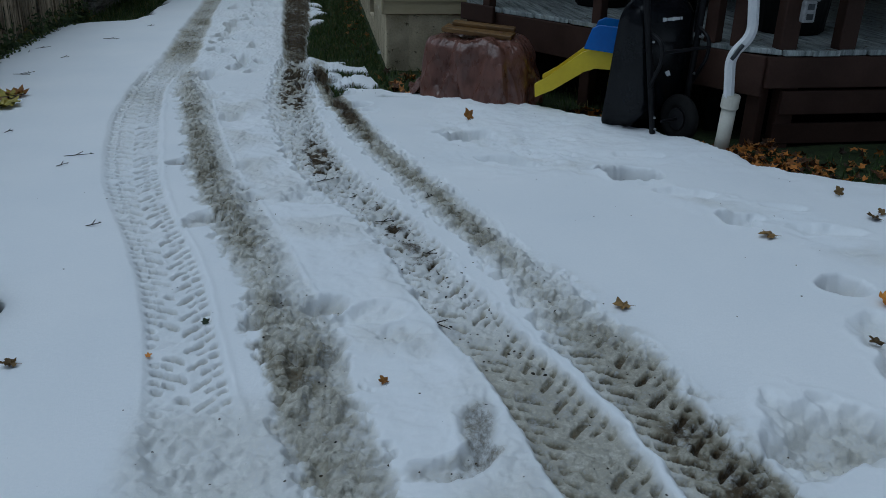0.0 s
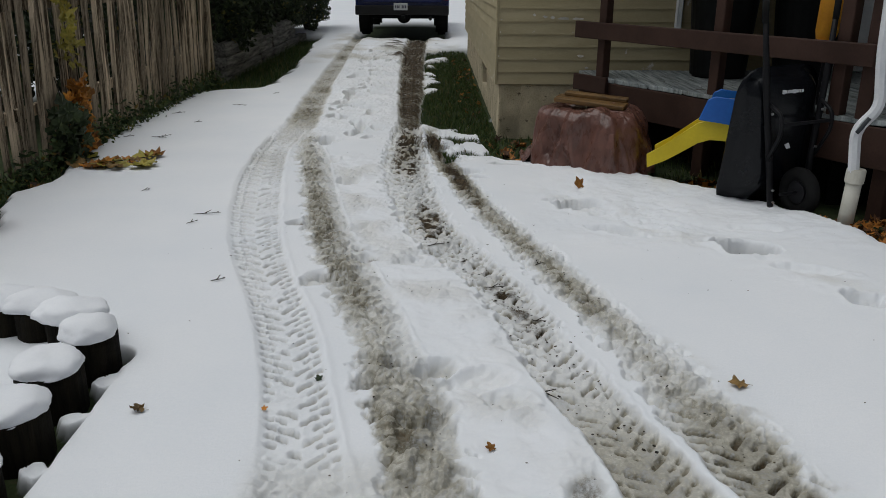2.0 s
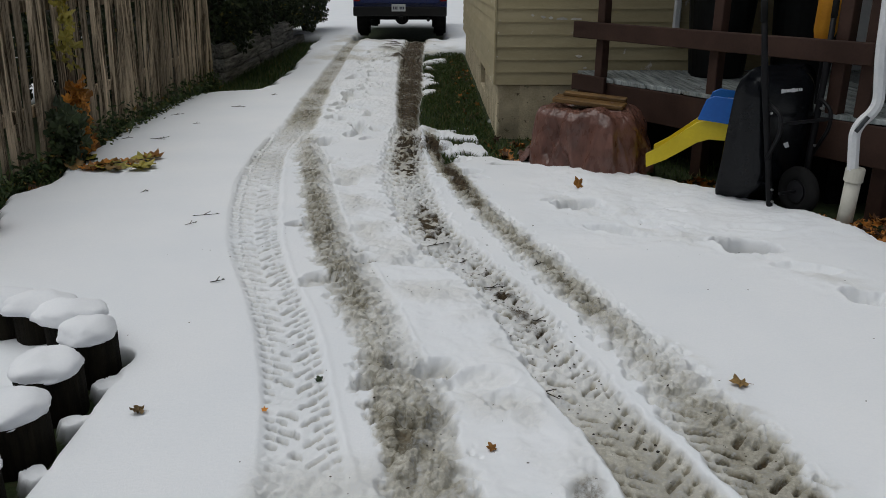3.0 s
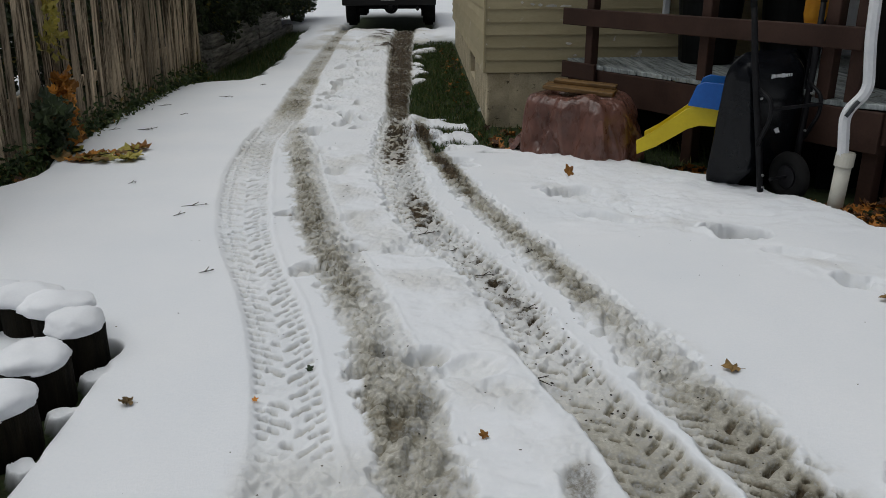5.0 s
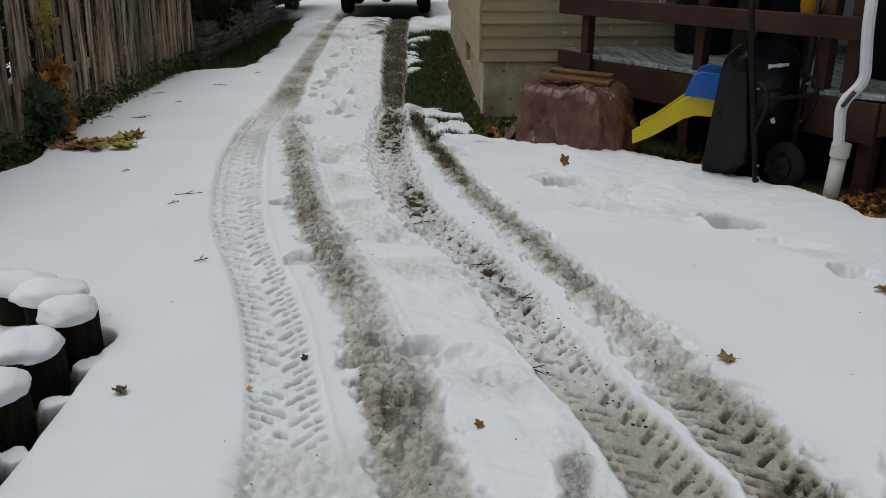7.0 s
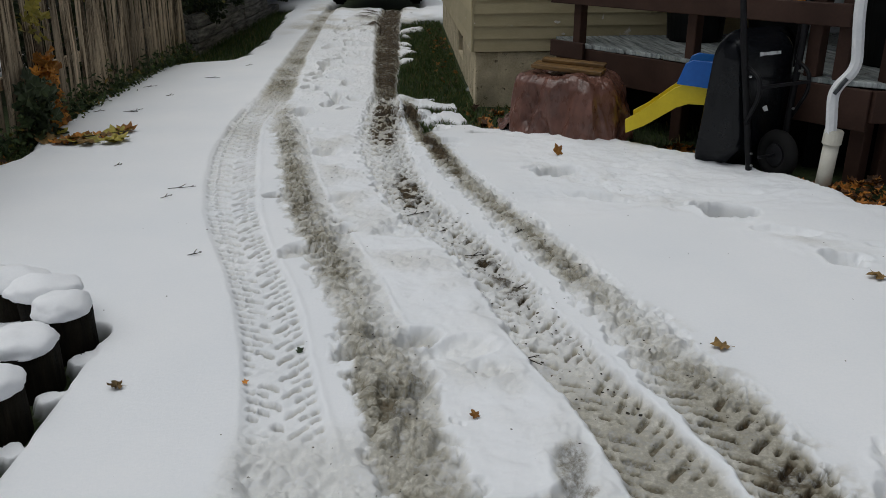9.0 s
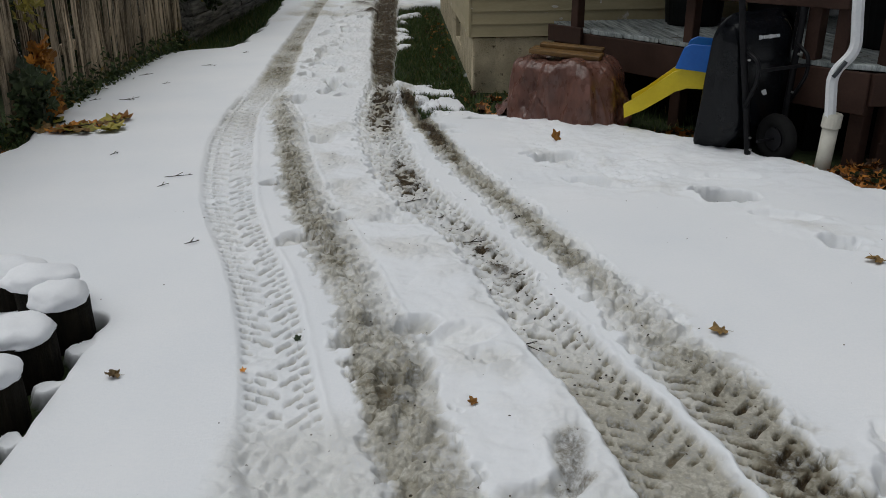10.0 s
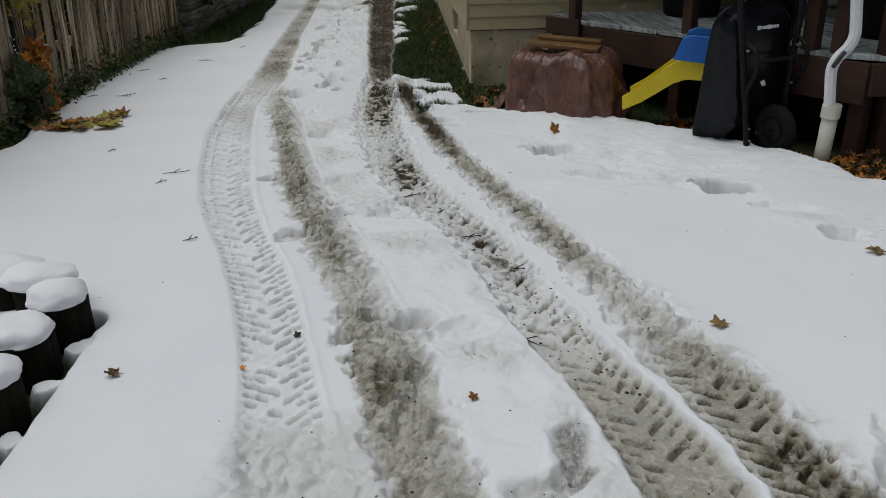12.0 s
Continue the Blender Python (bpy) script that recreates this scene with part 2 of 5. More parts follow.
def thing(name, m=I4, **tags):
    ob = new(name)
    ob.empty_display_size = 0.1
    ob.matrix_world = m
    return tagged(ob, **tags)


def part(name, bm, mat, parent=None, label="", smooth=False):
    me = bm
    if isinstance(bm, bmesh.types.BMesh):
        bmesh.ops.recalc_face_normals(bm, faces=bm.faces)
        me = bpy.data.meshes.new(name)
        bm.to_mesh(me)
        bm.free()
        if smooth:
            me.polygons.foreach_set("use_smooth", [True] * len(me.polygons))
    if mat and not me.materials:
        me.materials.append(mat)
    ob = new(name, me)
    ob.parent = parent
    if label:
        ob["label"] = label
    return ob


def box(size, m=I4, bevel=0.004, seg=1, bm=None):
    own = bmesh.new()
    bmesh.ops.create_cube(own, size=1.0, matrix=Matrix.Diagonal((*size, 1)))
    if bevel:
        bmesh.ops.bevel(own, geom=own.edges[:], offset=bevel, segments=seg, affect="EDGES", profile=0.6)
    bmesh.ops.transform(own, matrix=m, verts=own.verts)
    return join(bm, own)


def join(bm, own):
    if bm is None:
        return own
    tmp = bpy.data.meshes.new("tmp")
    own.to_mesh(tmp)
    own.free()
    bm.from_mesh(tmp)
    bpy.data.meshes.remove(tmp)
    return bm


def cylinder(r1, r2, h, m=I4, seg=20, bevel=0.0, bm=None):
    own = bmesh.new()
    bmesh.ops.create_cone(own, cap_ends=True, segments=seg, radius1=r1, radius2=r2, depth=h)
    if bevel:
        rim = [e for e in own.edges if abs(e.verts[0].co.z - e.verts[1].co.z) < 1e-5]
        bmesh.ops.bevel(own, geom=rim, offset=bevel, segments=2, affect="EDGES")
    bmesh.ops.transform(own, matrix=m, verts=own.verts)
    return join(bm, own)


def tube(points, radius, seg=10, bm=None, flat=1.0):
    """A swept pipe through the points; radius may vary from point to point."""
    own = bmesh.new()
    pts = [Vector(p) for p in points]
    rad = radius if isinstance(radius, (list, tuple)) else [radius] * len(pts)
    rings = []
    side = None
    for i, p in enumerate(pts):
        d = (pts[min(i + 1, len(pts) - 1)] - pts[max(i - 1, 0)]).normalized()
        if side is None:
            side = d.orthogonal().normalized()
        side = (side - d * side.dot(d)).normalized()
        up = d.cross(side)
        rings.append([own.verts.new(p + (side * math.cos(a) + up * math.sin(a) * flat) * rad[i]) for a in (2 * math.pi * k / seg for k in range(seg))])
    for a, b in zip(rings, rings[1:]):
        for k in range(seg):
            own.faces.new((a[k], a[(k + 1) % seg], b[(k + 1) % seg], b[k]))
    own.faces.new(rings[0][::-1])
    own.faces.new(rings[-1])
    return join(bm, own)


def rounded(points, radius, steps=5):
    """A polyline with its inner corners rounded off."""
    pts = [Vector(p) for p in points]
    out = [pts[0]]
    for a, b, c in zip(pts, pts[1:], pts[2:]):
        r = min(radius, (a - b).length * 0.45, (c - b).length * 0.45)
        p, q = b + (a - b).normalized() * r, b + (c - b).normalized() * r
        out += [p.lerp(b, t).lerp(b.lerp(q, t), t) for t in (k / steps for k in range(steps + 1))]
    return out + [pts[-1]]


def prism(outline, thick, m=I4, bevel=0.0, bm=None):
    """A flat outline in xy, extruded by thick along z and moved by m."""
    own = bmesh.new()
    lo = [own.verts.new((x, y, 0)) for x, y in outline]
    hi = [own.verts.new((x, y, thick)) for x, y in outline]
    n = len(lo)
    own.faces.new(lo[::-1])
    own.faces.new(hi)
    for k in range(n):
        own.faces.new((lo[k], lo[(k + 1) % n], hi[(k + 1) % n], hi[k]))
    if bevel:
        bmesh.ops.bevel(own, geom=own.edges[:], offset=bevel, segments=1, affect="EDGES")
    bmesh.ops.transform(own, matrix=m, verts=own.verts)
    return join(bm, own)


def array_mesh(name, verts, faces, mat, smooth=False):
    """A mesh from numpy arrays: verts n x 3, faces m x 3 or m x 4."""
    me = bpy.data.meshes.new(name)
    n, (m, k) = len(verts), faces.shape
    me.vertices.add(n)
    me.vertices.foreach_set("co", np.ascontiguousarray(verts, dtype=np.float32).ravel())
    me.loops.add(m * k)
    me.loops.foreach_set("vertex_index", np.ascontiguousarray(faces, dtype=np.int32).ravel())
    me.polygons.add(m)
    me.polygons.foreach_set("loop_start", np.arange(0, m * k, k, dtype=np.int32))
    me.polygons.foreach_set("loop_total", np.full(m, k, dtype=np.int32))
    me.polygons.foreach_set("use_smooth", np.full(m, smooth))
    me.update(calc_edges=True)
    me.materials.append(mat)
    return me


# ---- the lie of the land ----
def lattice(ix, iy, seed):
    h = (ix.astype(np.int64) * 374761393 + iy.astype(np.int64) * 668265263 + seed * 1442695041) & 0xFFFFFFFF
    h = ((h ^ (h >> 13)) * 1274126177) & 0xFFFFFFFF
    return ((h ^ (h >> 16)) & 0xFFFF) / 65535.0


def value_noise(x, y, size, seed=0):
    x, y = x / size, y / size
    ix, iy = np.floor(x), np.floor(y)
    fx, fy = x - ix, y - iy
    fx, fy = fx * fx * (3 - 2 * fx), fy * fy * (3 - 2 * fy)
    a, b = lattice(ix, iy, seed), lattice(ix + 1, iy, seed)
    c, d = lattice(ix, iy + 1, seed), lattice(ix + 1, iy + 1, seed)
    return (a + (b - a) * fx) * (1 - fy) + (c + (d - c) * fx) * fy


def fractal(x, y, size, seed=0, octaves=3, gain=0.5):
    total, amp, norm = 0.0, 1.0, 0.0
    for k in range(octaves):
        ang = 0.6 + 1.1 * k
        u, v = x * math.cos(ang) - y * math.sin(ang), x * math.sin(ang) + y * math.cos(ang)
        total = total + amp * value_noise(u, v, size / 2 ** k, seed + k)
        norm += amp
        amp *= gain
    return total / norm


def clods(x, y, size, seed):
    """Broken lumps: distance to the lump's middle, closeness to a crack, and a number of its own for each lump."""
    u, v = x / size, y / size
    ix, iy = np.floor(u), np.floor(v)
    d1, d2, own = np.full(u.shape, 9.0), np.full(u.shape, 9.0), np.zeros(u.shape)
    for i in (-1, 0, 1):
        for j in (-1, 0, 1):
            px, py = ix + i, iy + j
            d = np.hypot(px + lattice(px, py, seed) - u, py + lattice(px, py, seed + 5) - v)
            first = d < d1
            d2 = np.where(first, d1, np.minimum(d2, d))
            own = np.where(first, lattice(px, py, seed + 9), own)
            d1 = np.where(first, d, d1)
    return d1, d2 - d1, own


def tread(u, s, half, wobble):
    """Chevron lugs of a tractor tyre, 1 where a lug bit in: u across (-1 to 1), s metres along."""
    a, pitch = np.abs(u), 0.123
    d = s - 0.8 * half * a * (1.15 - 0.3 * a) - np.where(u > 0, 0.5 * pitch, 0.0) + 0.020 * wobble

    def bar(at, thick, a0, a1):
        off = np.abs((d - at) / pitch - np.round((d - at) / pitch)) * pitch
        thick = thick * np.where(u < 0, 1.25, 1.0)
        return step(thick * 1.35, thick * 0.65, off) * step(a0 - 0.03, a0 + 0.04, a) * step(a1 + 0.03, a1 - 0.04, a)

    return np.clip(bar(0.0, 0.0135, 0.05, 0.58) + bar(0.010, 0.0115, 0.66, 0.93) + bar(0.5 * pitch, 0.010, 0.38, 0.64) + bar(0.53 * pitch, 0.0115, 0.72, 0.95), 0, 1)


def step(a, b, v):
    t = np.clip((v - a) / (b - a), 0, 1)
    return t * t * (3 - 2 * t)


def along(y, knots):
    """x of an edge at each y: knots (y, x) in rising y, eased between them."""
    ys, xs = [k[0] for k in knots], [k[1] for k in knots]
    return (np.interp(y - 0.12, ys, xs) + 2 * np.interp(y, ys, xs) + np.interp(y + 0.12, ys, xs)) / 4


# Each wheel track: left edge, right edge (y, x), far end, near end.
CLEAN_LEFT = ([(1.0, -0.36), (1.99, -0.51), (2.23, -0.545), (2.51, -0.60), (2.86, -0.68), (3.18, -0.77), (3.5, -0.87), (3.88, -1.01), (4.34, -1.16), (4.9, -1.29), (5.76, -1.44), (6.69, -1.51), (7.66, -1.53)],
              [(1.0, -0.02), (1.84, -0.20), (2.14, -0.27), (2.38, -0.33), (2.65, -0.39), (2.94, -0.45), (3.28, -0.54), (3.55, -0.63), (3.86, -0.74), (4.31, -0.86), (4.86, -0.97), (5.71, -1.11), (6.66, -1.24), (7.3, -1.25)])
FAR_LEFT = ([(7.2, -1.45), (7.8, -1.49), (10.1, -1.60), (13.3, -1.70), (15.7, -1.76), (19, -1.75)],
            [(7.2, -1.15), (8.45, -1.18), (9.2, -1.25), (11.8, -1.40), (16.3, -1.55), (19, -1.52)])
MUDDY_LEFT = ([(0.5, 0.08), (1.76, -0.05), (1.91, -0.11), (2.07, -0.14), (2.26, -0.17), (2.48, -0.25), (2.83, -0.31), (3.15, -0.38), (3.46, -0.47), (3.84, -0.58), (4.29, -0.70), (4.84, -0.81), (5.54, -0.95), (6.43, -1.12), (7.3, -1.25)],
              [(0.5, 0.50), (1.75, 0.20), (1.94, 0.16), (2.18, 0.10), (2.42, 0.07), (2.62, 0.05), (2.75, 0.02), (2.9, -0.05), (3.12, -0.10), (3.44, -0.18), (3.81, -0.28), (4.26, -0.42), (4.94, -0.58), (5.5, -0.69), (6.39, -0.84), (7.3, -1.05)])
CLEAN_RIGHT = ([(0.5, 0.80), (1.71, 0.61), (1.97, 0.56), (2.14, 0.54), (2.31, 0.50), (2.5, 0.43), (2.72, 0.37), (2.97, 0.33), (3.26, 0.28), (3.61, 0.19), (3.94, 0.06), (4.28, -0.09), (4.9, -0.25), (5.62, -0.36), (6.34, -0.42), (7.25, -0.41), (8.3, -0.37)],
               [(0.5, 1.04), (1.69, 0.89), (1.86, 0.875), (1.97, 0.85), (2.15, 0.81), (2.29, 0.77), (2.48, 0.71), (2.7, 0.66), (2.95, 0.59), (3.18, 0.54), (3.44, 0.49), (3.82, 0.39), (4.29, 0.21), (4.86, 0.09), (5.41, 0.02), (6.28, -0.04), (7.18, -0.09), (8.3, -0.12)])
FAR_RIGHT = ([(8.0, -0.38), (8.3, -0.37), (10.6, -0.48), (15.2, -0.62), (19, -0.60)], [(8.0, -0.12), (10.6, -0.10), (15.2, -0.12), (19, -0.1)])
MUDDY_RIGHT = ([(0.5, 1.07), (1.69, 0.925), (1.88, 0.91), (1.97, 0.895), (2.18, 0.86), (2.39, 0.81), (2.64, 0.755), (2.88, 0.72), (3.23, 0.65), (3.5, 0.59), (3.81, 0.50), (4.27, 0.40), (4.72, 0.28), (5.4, 0.15), (6.08, 0.03), (7.05, -0.06), (7.6, -0.09)],
               [(0.5, 1.42), (1.69, 1.20), (1.86, 1.18), (2.03, 1.16), (2.26, 1.12), (2.45, 1.08), (2.66, 1.03), (2.97, 0.97), (3.14, 0.91), (3.47, 0.83), (3.87, 0.74), (4.35, 0.61), (4.81, 0.48), (5.37, 0.36), (5.87, 0.27), (6.68, 0.13), (7.6, 0.04)])
# Footprints and trodden hollows: x, y, length, width, turn, depth, slush
HOLLOWS = [(0.95, 5.13, 0.32, 0.20, 20, 0.09, 0.6), (0.80, 5.22, 0.16, 0.08, 30, 0.02, 0.1), (1.12, 4.52, 0.36, 0.15, -35, 0.05, 0.35), (1.75, 4.20, 0.26, 0.22, -25, 0.15, 0.8), (2.06, 3.48, 0.24, 0.20, -30, 0.13, 0.7),
           (0.27, 6.04, 0.22, 0.16, 30, 0.05, 0.5), (0.36, 5.85, 0.15, 0.10, 0, 0.04, 0.4), (0.18, 6.5, 0.3, 0.18, 40, 0.05, 0.6), (2.12, 2.70, 0.16, 0.15, 20, 0.12, 0.8),
           (1.45, 1.78, 0.40, 0.30, 20, 0.07, 1.0), (1.92, 2.05, 0.36, 0.2, 60, 0.045, 0.8), (2.0, 2.3, 0.3, 0.16, 70, 0.03, 0.5), (0.45, 1.95, 0.26, 0.13, 75, 0.022, 0.9), (0.38, 1.80, 0.26, 0.10, 20, 0.02, 0.9),
           (0.27, 2.50, 0.16, 0.12, 10, 0.025, 0.6), (0.18, 2.68, 0.2, 0.13, 10, 0.02, 0.3), (0.0, 2.78, 0.18, 0.15, 10, 0.055, 0.9), (-0.13, 2.82, 0.13, 0.09, 0, 0.05, 0.9), (-0.07, 2.42, 0.25, 0.16, 30, 0.04, 1.0),
           (-0.23, 2.66, 0.15, 0.11, 30, 0.035, 0.8), (-0.38, 4.02, 0.2, 0.14, 0, 0.03, 0.8), (-0.57, 3.74, 0.2, 0.14, 50, 0.035, 0.7), (-0.80, 4.66, 0.18, 0.13, 0, 0.045, 0.8), (-0.42, 4.20, 0.18, 0.12, 0, 0.035, 0.9),
           (0.05, 4.2, 0.3, 0.16, 30, 0.02, 0.35), (-0.05, 3.95, 0.25, 0.14, 0, 0.02, 0.3), (-0.65, 5.75, 0.26, 0.18, 20, 0.045, 0.7), (-0.86, 6.4, 0.25, 0.2, 0, 0.05, 0.9), (-0.45, 4.55, 0.2, 0.12, 15, 0.02, 0.3),
           (1.45, 5.0, 0.3, 0.1, -30, 0.018, 0.1), (1.5, 4.6, 0.3, 0.1, -30, 0.015, 0.1), (1.62, 5.3, 0.3, 0.1, -20, 0.015, 0.1), (1.95, 4.55, 0.3, 0.12, -30, 0.018, 0.1), (2.45, 3.25, 0.35, 0.12, -30, 0.02, 0.15),
           (2.35, 3.6, 0.25, 0.1, -30, 0.02, 0.1), (1.95, 3.85, 0.4, 0.12, -25, 0.025, 0.15), (2.75, 2.95, 0.4, 0.16, -40, 0.03, 0.2), (-0.42, 2.0, 0.25, 0.2, 20, 0.012, 0.5), (-0.3, 1.85, 0.3, 0.16, 10, 0.015, 0.55)]
rnd = random.Random(7)
# Far prints: slush share greys the pressed snow and stands for their weak shade.
for k in range(60):
    yy = 7.2 + 8.4 * (k / 60) ** 1.15 + rnd.uniform(-0.1, 0.1)
    xx = rnd.uniform(-1.05 - (yy - 7.4) * 0.03, -0.55 - (yy - 7.4) * 0.02)
    HOLLOWS.append((xx, yy, rnd.uniform(0.2, 0.32), rnd.uniform(0.1, 0.15), rnd.uniform(60, 120), rnd.uniform(0.05, 0.085), rnd.uniform(0.5, 0.62)))
DECK_EDGE = [(-20, 8.5), (0.0, 8.45), (0.40, 8.3), (0.45, 7.3), (0.52, 6.75), (0.6, 6.56), (1.08, 6.36), (1.24, 6.2), (1.44, 6.2), (1.63, 5.90), (2.02, 5.40), (2.26, 5.06), (2.43, 4.80), (2.52, 4.60), (2.58, 4.3), (2.68, 4.1), (3.13, 3.9), (4.5, 3.7), (9, 3.6)]
BED_EDGE = [(0, -2.45), (4.0, -2.5), (4.64, -2.64), (5.36, -2.88), (5.67, -2.78), (6.12, -2.84), (6.86, -2.98), (8.26, -3.03), (9.39, -3.05), (10.18, -2.96), (10.45, -2.7), (10.6, -2.35), (10.9, -2.2), (12.5, -2.17), (15.1, -2.33), (21, -2.6), (30, -2.7)]


def land(x, y):
    """Height and the shares of slush, mud and bare earth at x, y (arrays)."""
    x, y = np.asarray(x, float), np.asarray(y, float)
    near = (np.abs(x) < 9) & (y > -3) & (y < 30)
    z = 0.06 * step(10, 18.5, y) + 0.035 * (fractal(x, y, 2.6, 11, 3) - 0.5) * near + 0.3 * step(24, 200, np.hypot(x, y))
    jag = 0.16 * (fractal(x, y, 0.35, 3, 3) - 0.5)
    # bare earth under the deck and beside the house, and along the fence
    yb = np.interp(x, [k[0] for k in DECK_EDGE], [k[1] for k in DECK_EDGE])
    bare_deck = step(-0.03, 0.06, y - yb + jag) * step(0.02, 0.12, x - 0.3 + 0.4 * step(6.9, 7.6, y) + jag) * step(9.0, 8.6, x) * step(8.95, 8.5, y + jag)
    strip = step(-0.02, 0.05, x - along(y, FAR_RIGHT[1]) + 0.05 + 0.3 * jag) * step(8.0, 8.5, y + jag) * step(17.0, 15.6, y + 5 * jag) * step(0.75, 0.7, x)
    patch = fractal(x, y, 0.45, 21, 4)
    strip = strip * (1 - step(0.70, 0.78, patch + 0.14 * step(0.22, -0.08, x) + 0.14 * step(13, 16, y)))
    xb = np.interp(y, [k[0] for k in BED_EDGE], [k[1] for k in BED_EDGE])
    bed = step(0.03, -0.06, x - xb + jag * 1.3) * step(-3.5 - 1.4 * step(5.8, 6.8, y), -3.38 - 1.4 * step(5.8, 6.8, y), x) * step(19.5, 18.5, y + 3 * jag) * step(3.0, 3.4, y + 2 * jag)
    thin = step(-0.14, -0.02, x - along(y, FAR_RIGHT[1]) - 0.02) * step(7.8, 8.6, y) * step(17.5, 15.5, y) * step(0.9, 0.7, x) * near
    z = z - 0.06 * thin
    melt = step(6.1, 6.9, y) * step(-0.12, 0.1, x) * step(1.3, 0.9, x) * step(9.0, 8.3, y) * near
    z = z - 0.05 * melt
    thaw = step(0.62, 0.70, fractal(x, y, 0.24, 25, 3) + 0.12 * step(7.2, 8.0, y) + 0.5 * jag) * step(-0.02, 0.1, x) * step(1.15, 0.85, x) * step(6.2, 6.7, y) * step(8.6, 8.2, y)
    bare_deck = np.maximum(bare_deck, thaw)
    parked = step(-1.85, -1.65, x + jag) * step(0.42, 0.22, x + jag) * step(18.0, 18.5, y + 2 * jag) * step(24.2, 23.6, y)
    bare = np.clip(np.maximum(np.maximum(np.maximum(bare_deck, strip), bed), parked), 0, 1) * near
    # a broken edge of snow lumps along the tarpaulin side
    rim = step(0.9, 0.0, np.abs(y - yb)) * step(0.6, 1.0, x) * near
    z = z + rim * 0.03 * (fractal(x, y, 0.16, 31, 3) - 0.35)
    slush, mud = np.zeros_like(z), np.zeros_like(z)
    lumps = np.clip(np.abs(fractal(x, y, 0.075, 41, 4, 0.55) - 0.5) * 5.5, 0, 1)
    coarse = fractal(x, y, 0.3, 45, 3)
    fine = fractal(x, y, 0.05, 49, 3)
    blot = fractal(x, y, 0.5, 61, 3)
    chunk = fractal(x, y, 0.16, 71, 2) - 0.5
    # broken clods are only worked out where the wheels went
    belt = near & (y > 0.2) & (y < 9) & (np.abs(x) < 1.9)
    far_off, crack, own = np.full(z.shape, 0.5), np.full(z.shape, 0.5), np.full(z.shape, 0.5)
    far_off2, crack2, own2 = far_off.copy(), crack.copy(), own.copy()
    if belt.any():
        bx, by = x[belt] + 0.03 * (fine[belt] - 0.5), y[belt] + 0.03 * (fine[belt] - 0.5)
        far_off[belt], crack[belt], own[belt] = clods(bx, by, 0.062, 101)
        far_off2[belt], crack2[belt], own2[belt] = clods(bx * 1.2, by * 0.9, 0.027, 131)
    dome = (1 - np.clip(far_off, 0, 1) ** 2) * own
    dome2 = (1 - np.clip(far_off2, 0, 1) ** 2) * own2
    yy = np.linspace(0, 20, 800)
    wavy = y + 0.9 * (coarse - 0.5)

    def frame_of(left, right):
        """Across (-1 to 1) and along (metres) a track, and its half width."""
        xl, xr = along(y, left), along(y, right)
        half = np.maximum((xr - xl) / 2, 0.02)
        mid = (along(yy, left) + along(yy, right)) / 2
        s = np.interp(y, yy, np.concatenate([[0], np.cumsum(np.hypot(np.diff(yy), np.diff(mid)))]))
        lean = np.interp(y, yy, np.gradient(mid, yy))
        off = x - (xl + xr) / 2
        return off / half, s + off * lean / np.sqrt(1 + lean * lean), half

    def ends(y0, y1, fade=0.25):
        y = wavy
        return step(y0 - 0.15 - fade, y0 - 0.15 + fade, y) * step(y1 + 0.25, y1 - 0.25, y) * near

    # Slush and mud shares also carry shade painted into the lug cuts.
    def stain_and_shade(wet, dirt):
        nonlocal slush, mud
        slush, mud = np.maximum(slush, np.clip(wet, 0, 1)), np.maximum(mud, np.clip(dirt, 0, 1))

    # the clean track beside the fence: white pressed snow, crisp lug marks
    u, s, half = frame_of(*CLEAN_LEFT)
    a = np.abs(u + 0.10 * (fine - 0.5) + 0.12 * chunk)
    bed_in = step(1.12 + 0.25 * step(0, -0.5, u), 0.90 - 0.12 * step(0, -0.5, u), a) * ends(1.0, 7.5)
    cut = tread(u, s, half, coarse - 0.5) * bed_in * step(0.25, 0.40, fractal(x, y, 0.11, 55, 2)) * step(2.02, 2.3, y + 0.3 * (coarse - 0.5))
    z = z - 0.017 * bed_in + 0.004 * np.exp(-((a - 1.14) / 0.10) ** 2) * ends(1.0, 7.5) - (0.028 + 0.022 * step(0.1, -0.1, u)) * cut + bed_in * (0.014 * (fine - 0.5) + 0.014 * (chunk + 0.1) + 0.006 * (dome2 - 0.3))
    grey = np.exp(-((y - 6.6) / 0.8) ** 2)
    # Cuts are tinted darker to stand for groove shade, the left half most.
    stain_and_shade(bed_in * (0.04 + 0.16 * (blot - 0.4) + 0.55 * grey * blot) + cut * 0.9, bed_in * 0.30 * grey * blot + cut * (0.07 + 0.24 * step(0.1, -0.1, u)))
    # its partner: cream and brown, with bark in the lug marks
    u, s, half = frame_of(*CLEAN_RIGHT)
    a = np.abs(u + 0.14 * (fine - 0.5) + 0.2 * chunk) + (0.30 * (own - 0.5) + 0.12 * (own2 - 0.5)) * (0.25 + 0.75 * step(2.4, 3.2, y))
    bed_in = step(1.10, 0.86, a) * ends(0.3, 8.3)
    cut = tread(u + 0.5 * chunk, s + 0.018 * (fine - 0.5), half, coarse - 0.5) * bed_in * step(0.28, 0.45, fractal(x, y, 0.09, 57, 2))
    earthy = 1.0 * np.exp(-((y - 4.75) / 0.38) ** 2) + 0.75 * np.exp(-((y - 3.5) / 0.42) ** 2) + 1.9 * step(5.4, 6.7, y) + 0.22
    core = np.exp(-((u - 0.12) / 0.55) ** 2)
    close = step(2.9, 2.2, y)
    deep = 0.020 + 0.014 * step(3.6, 2.4, y)
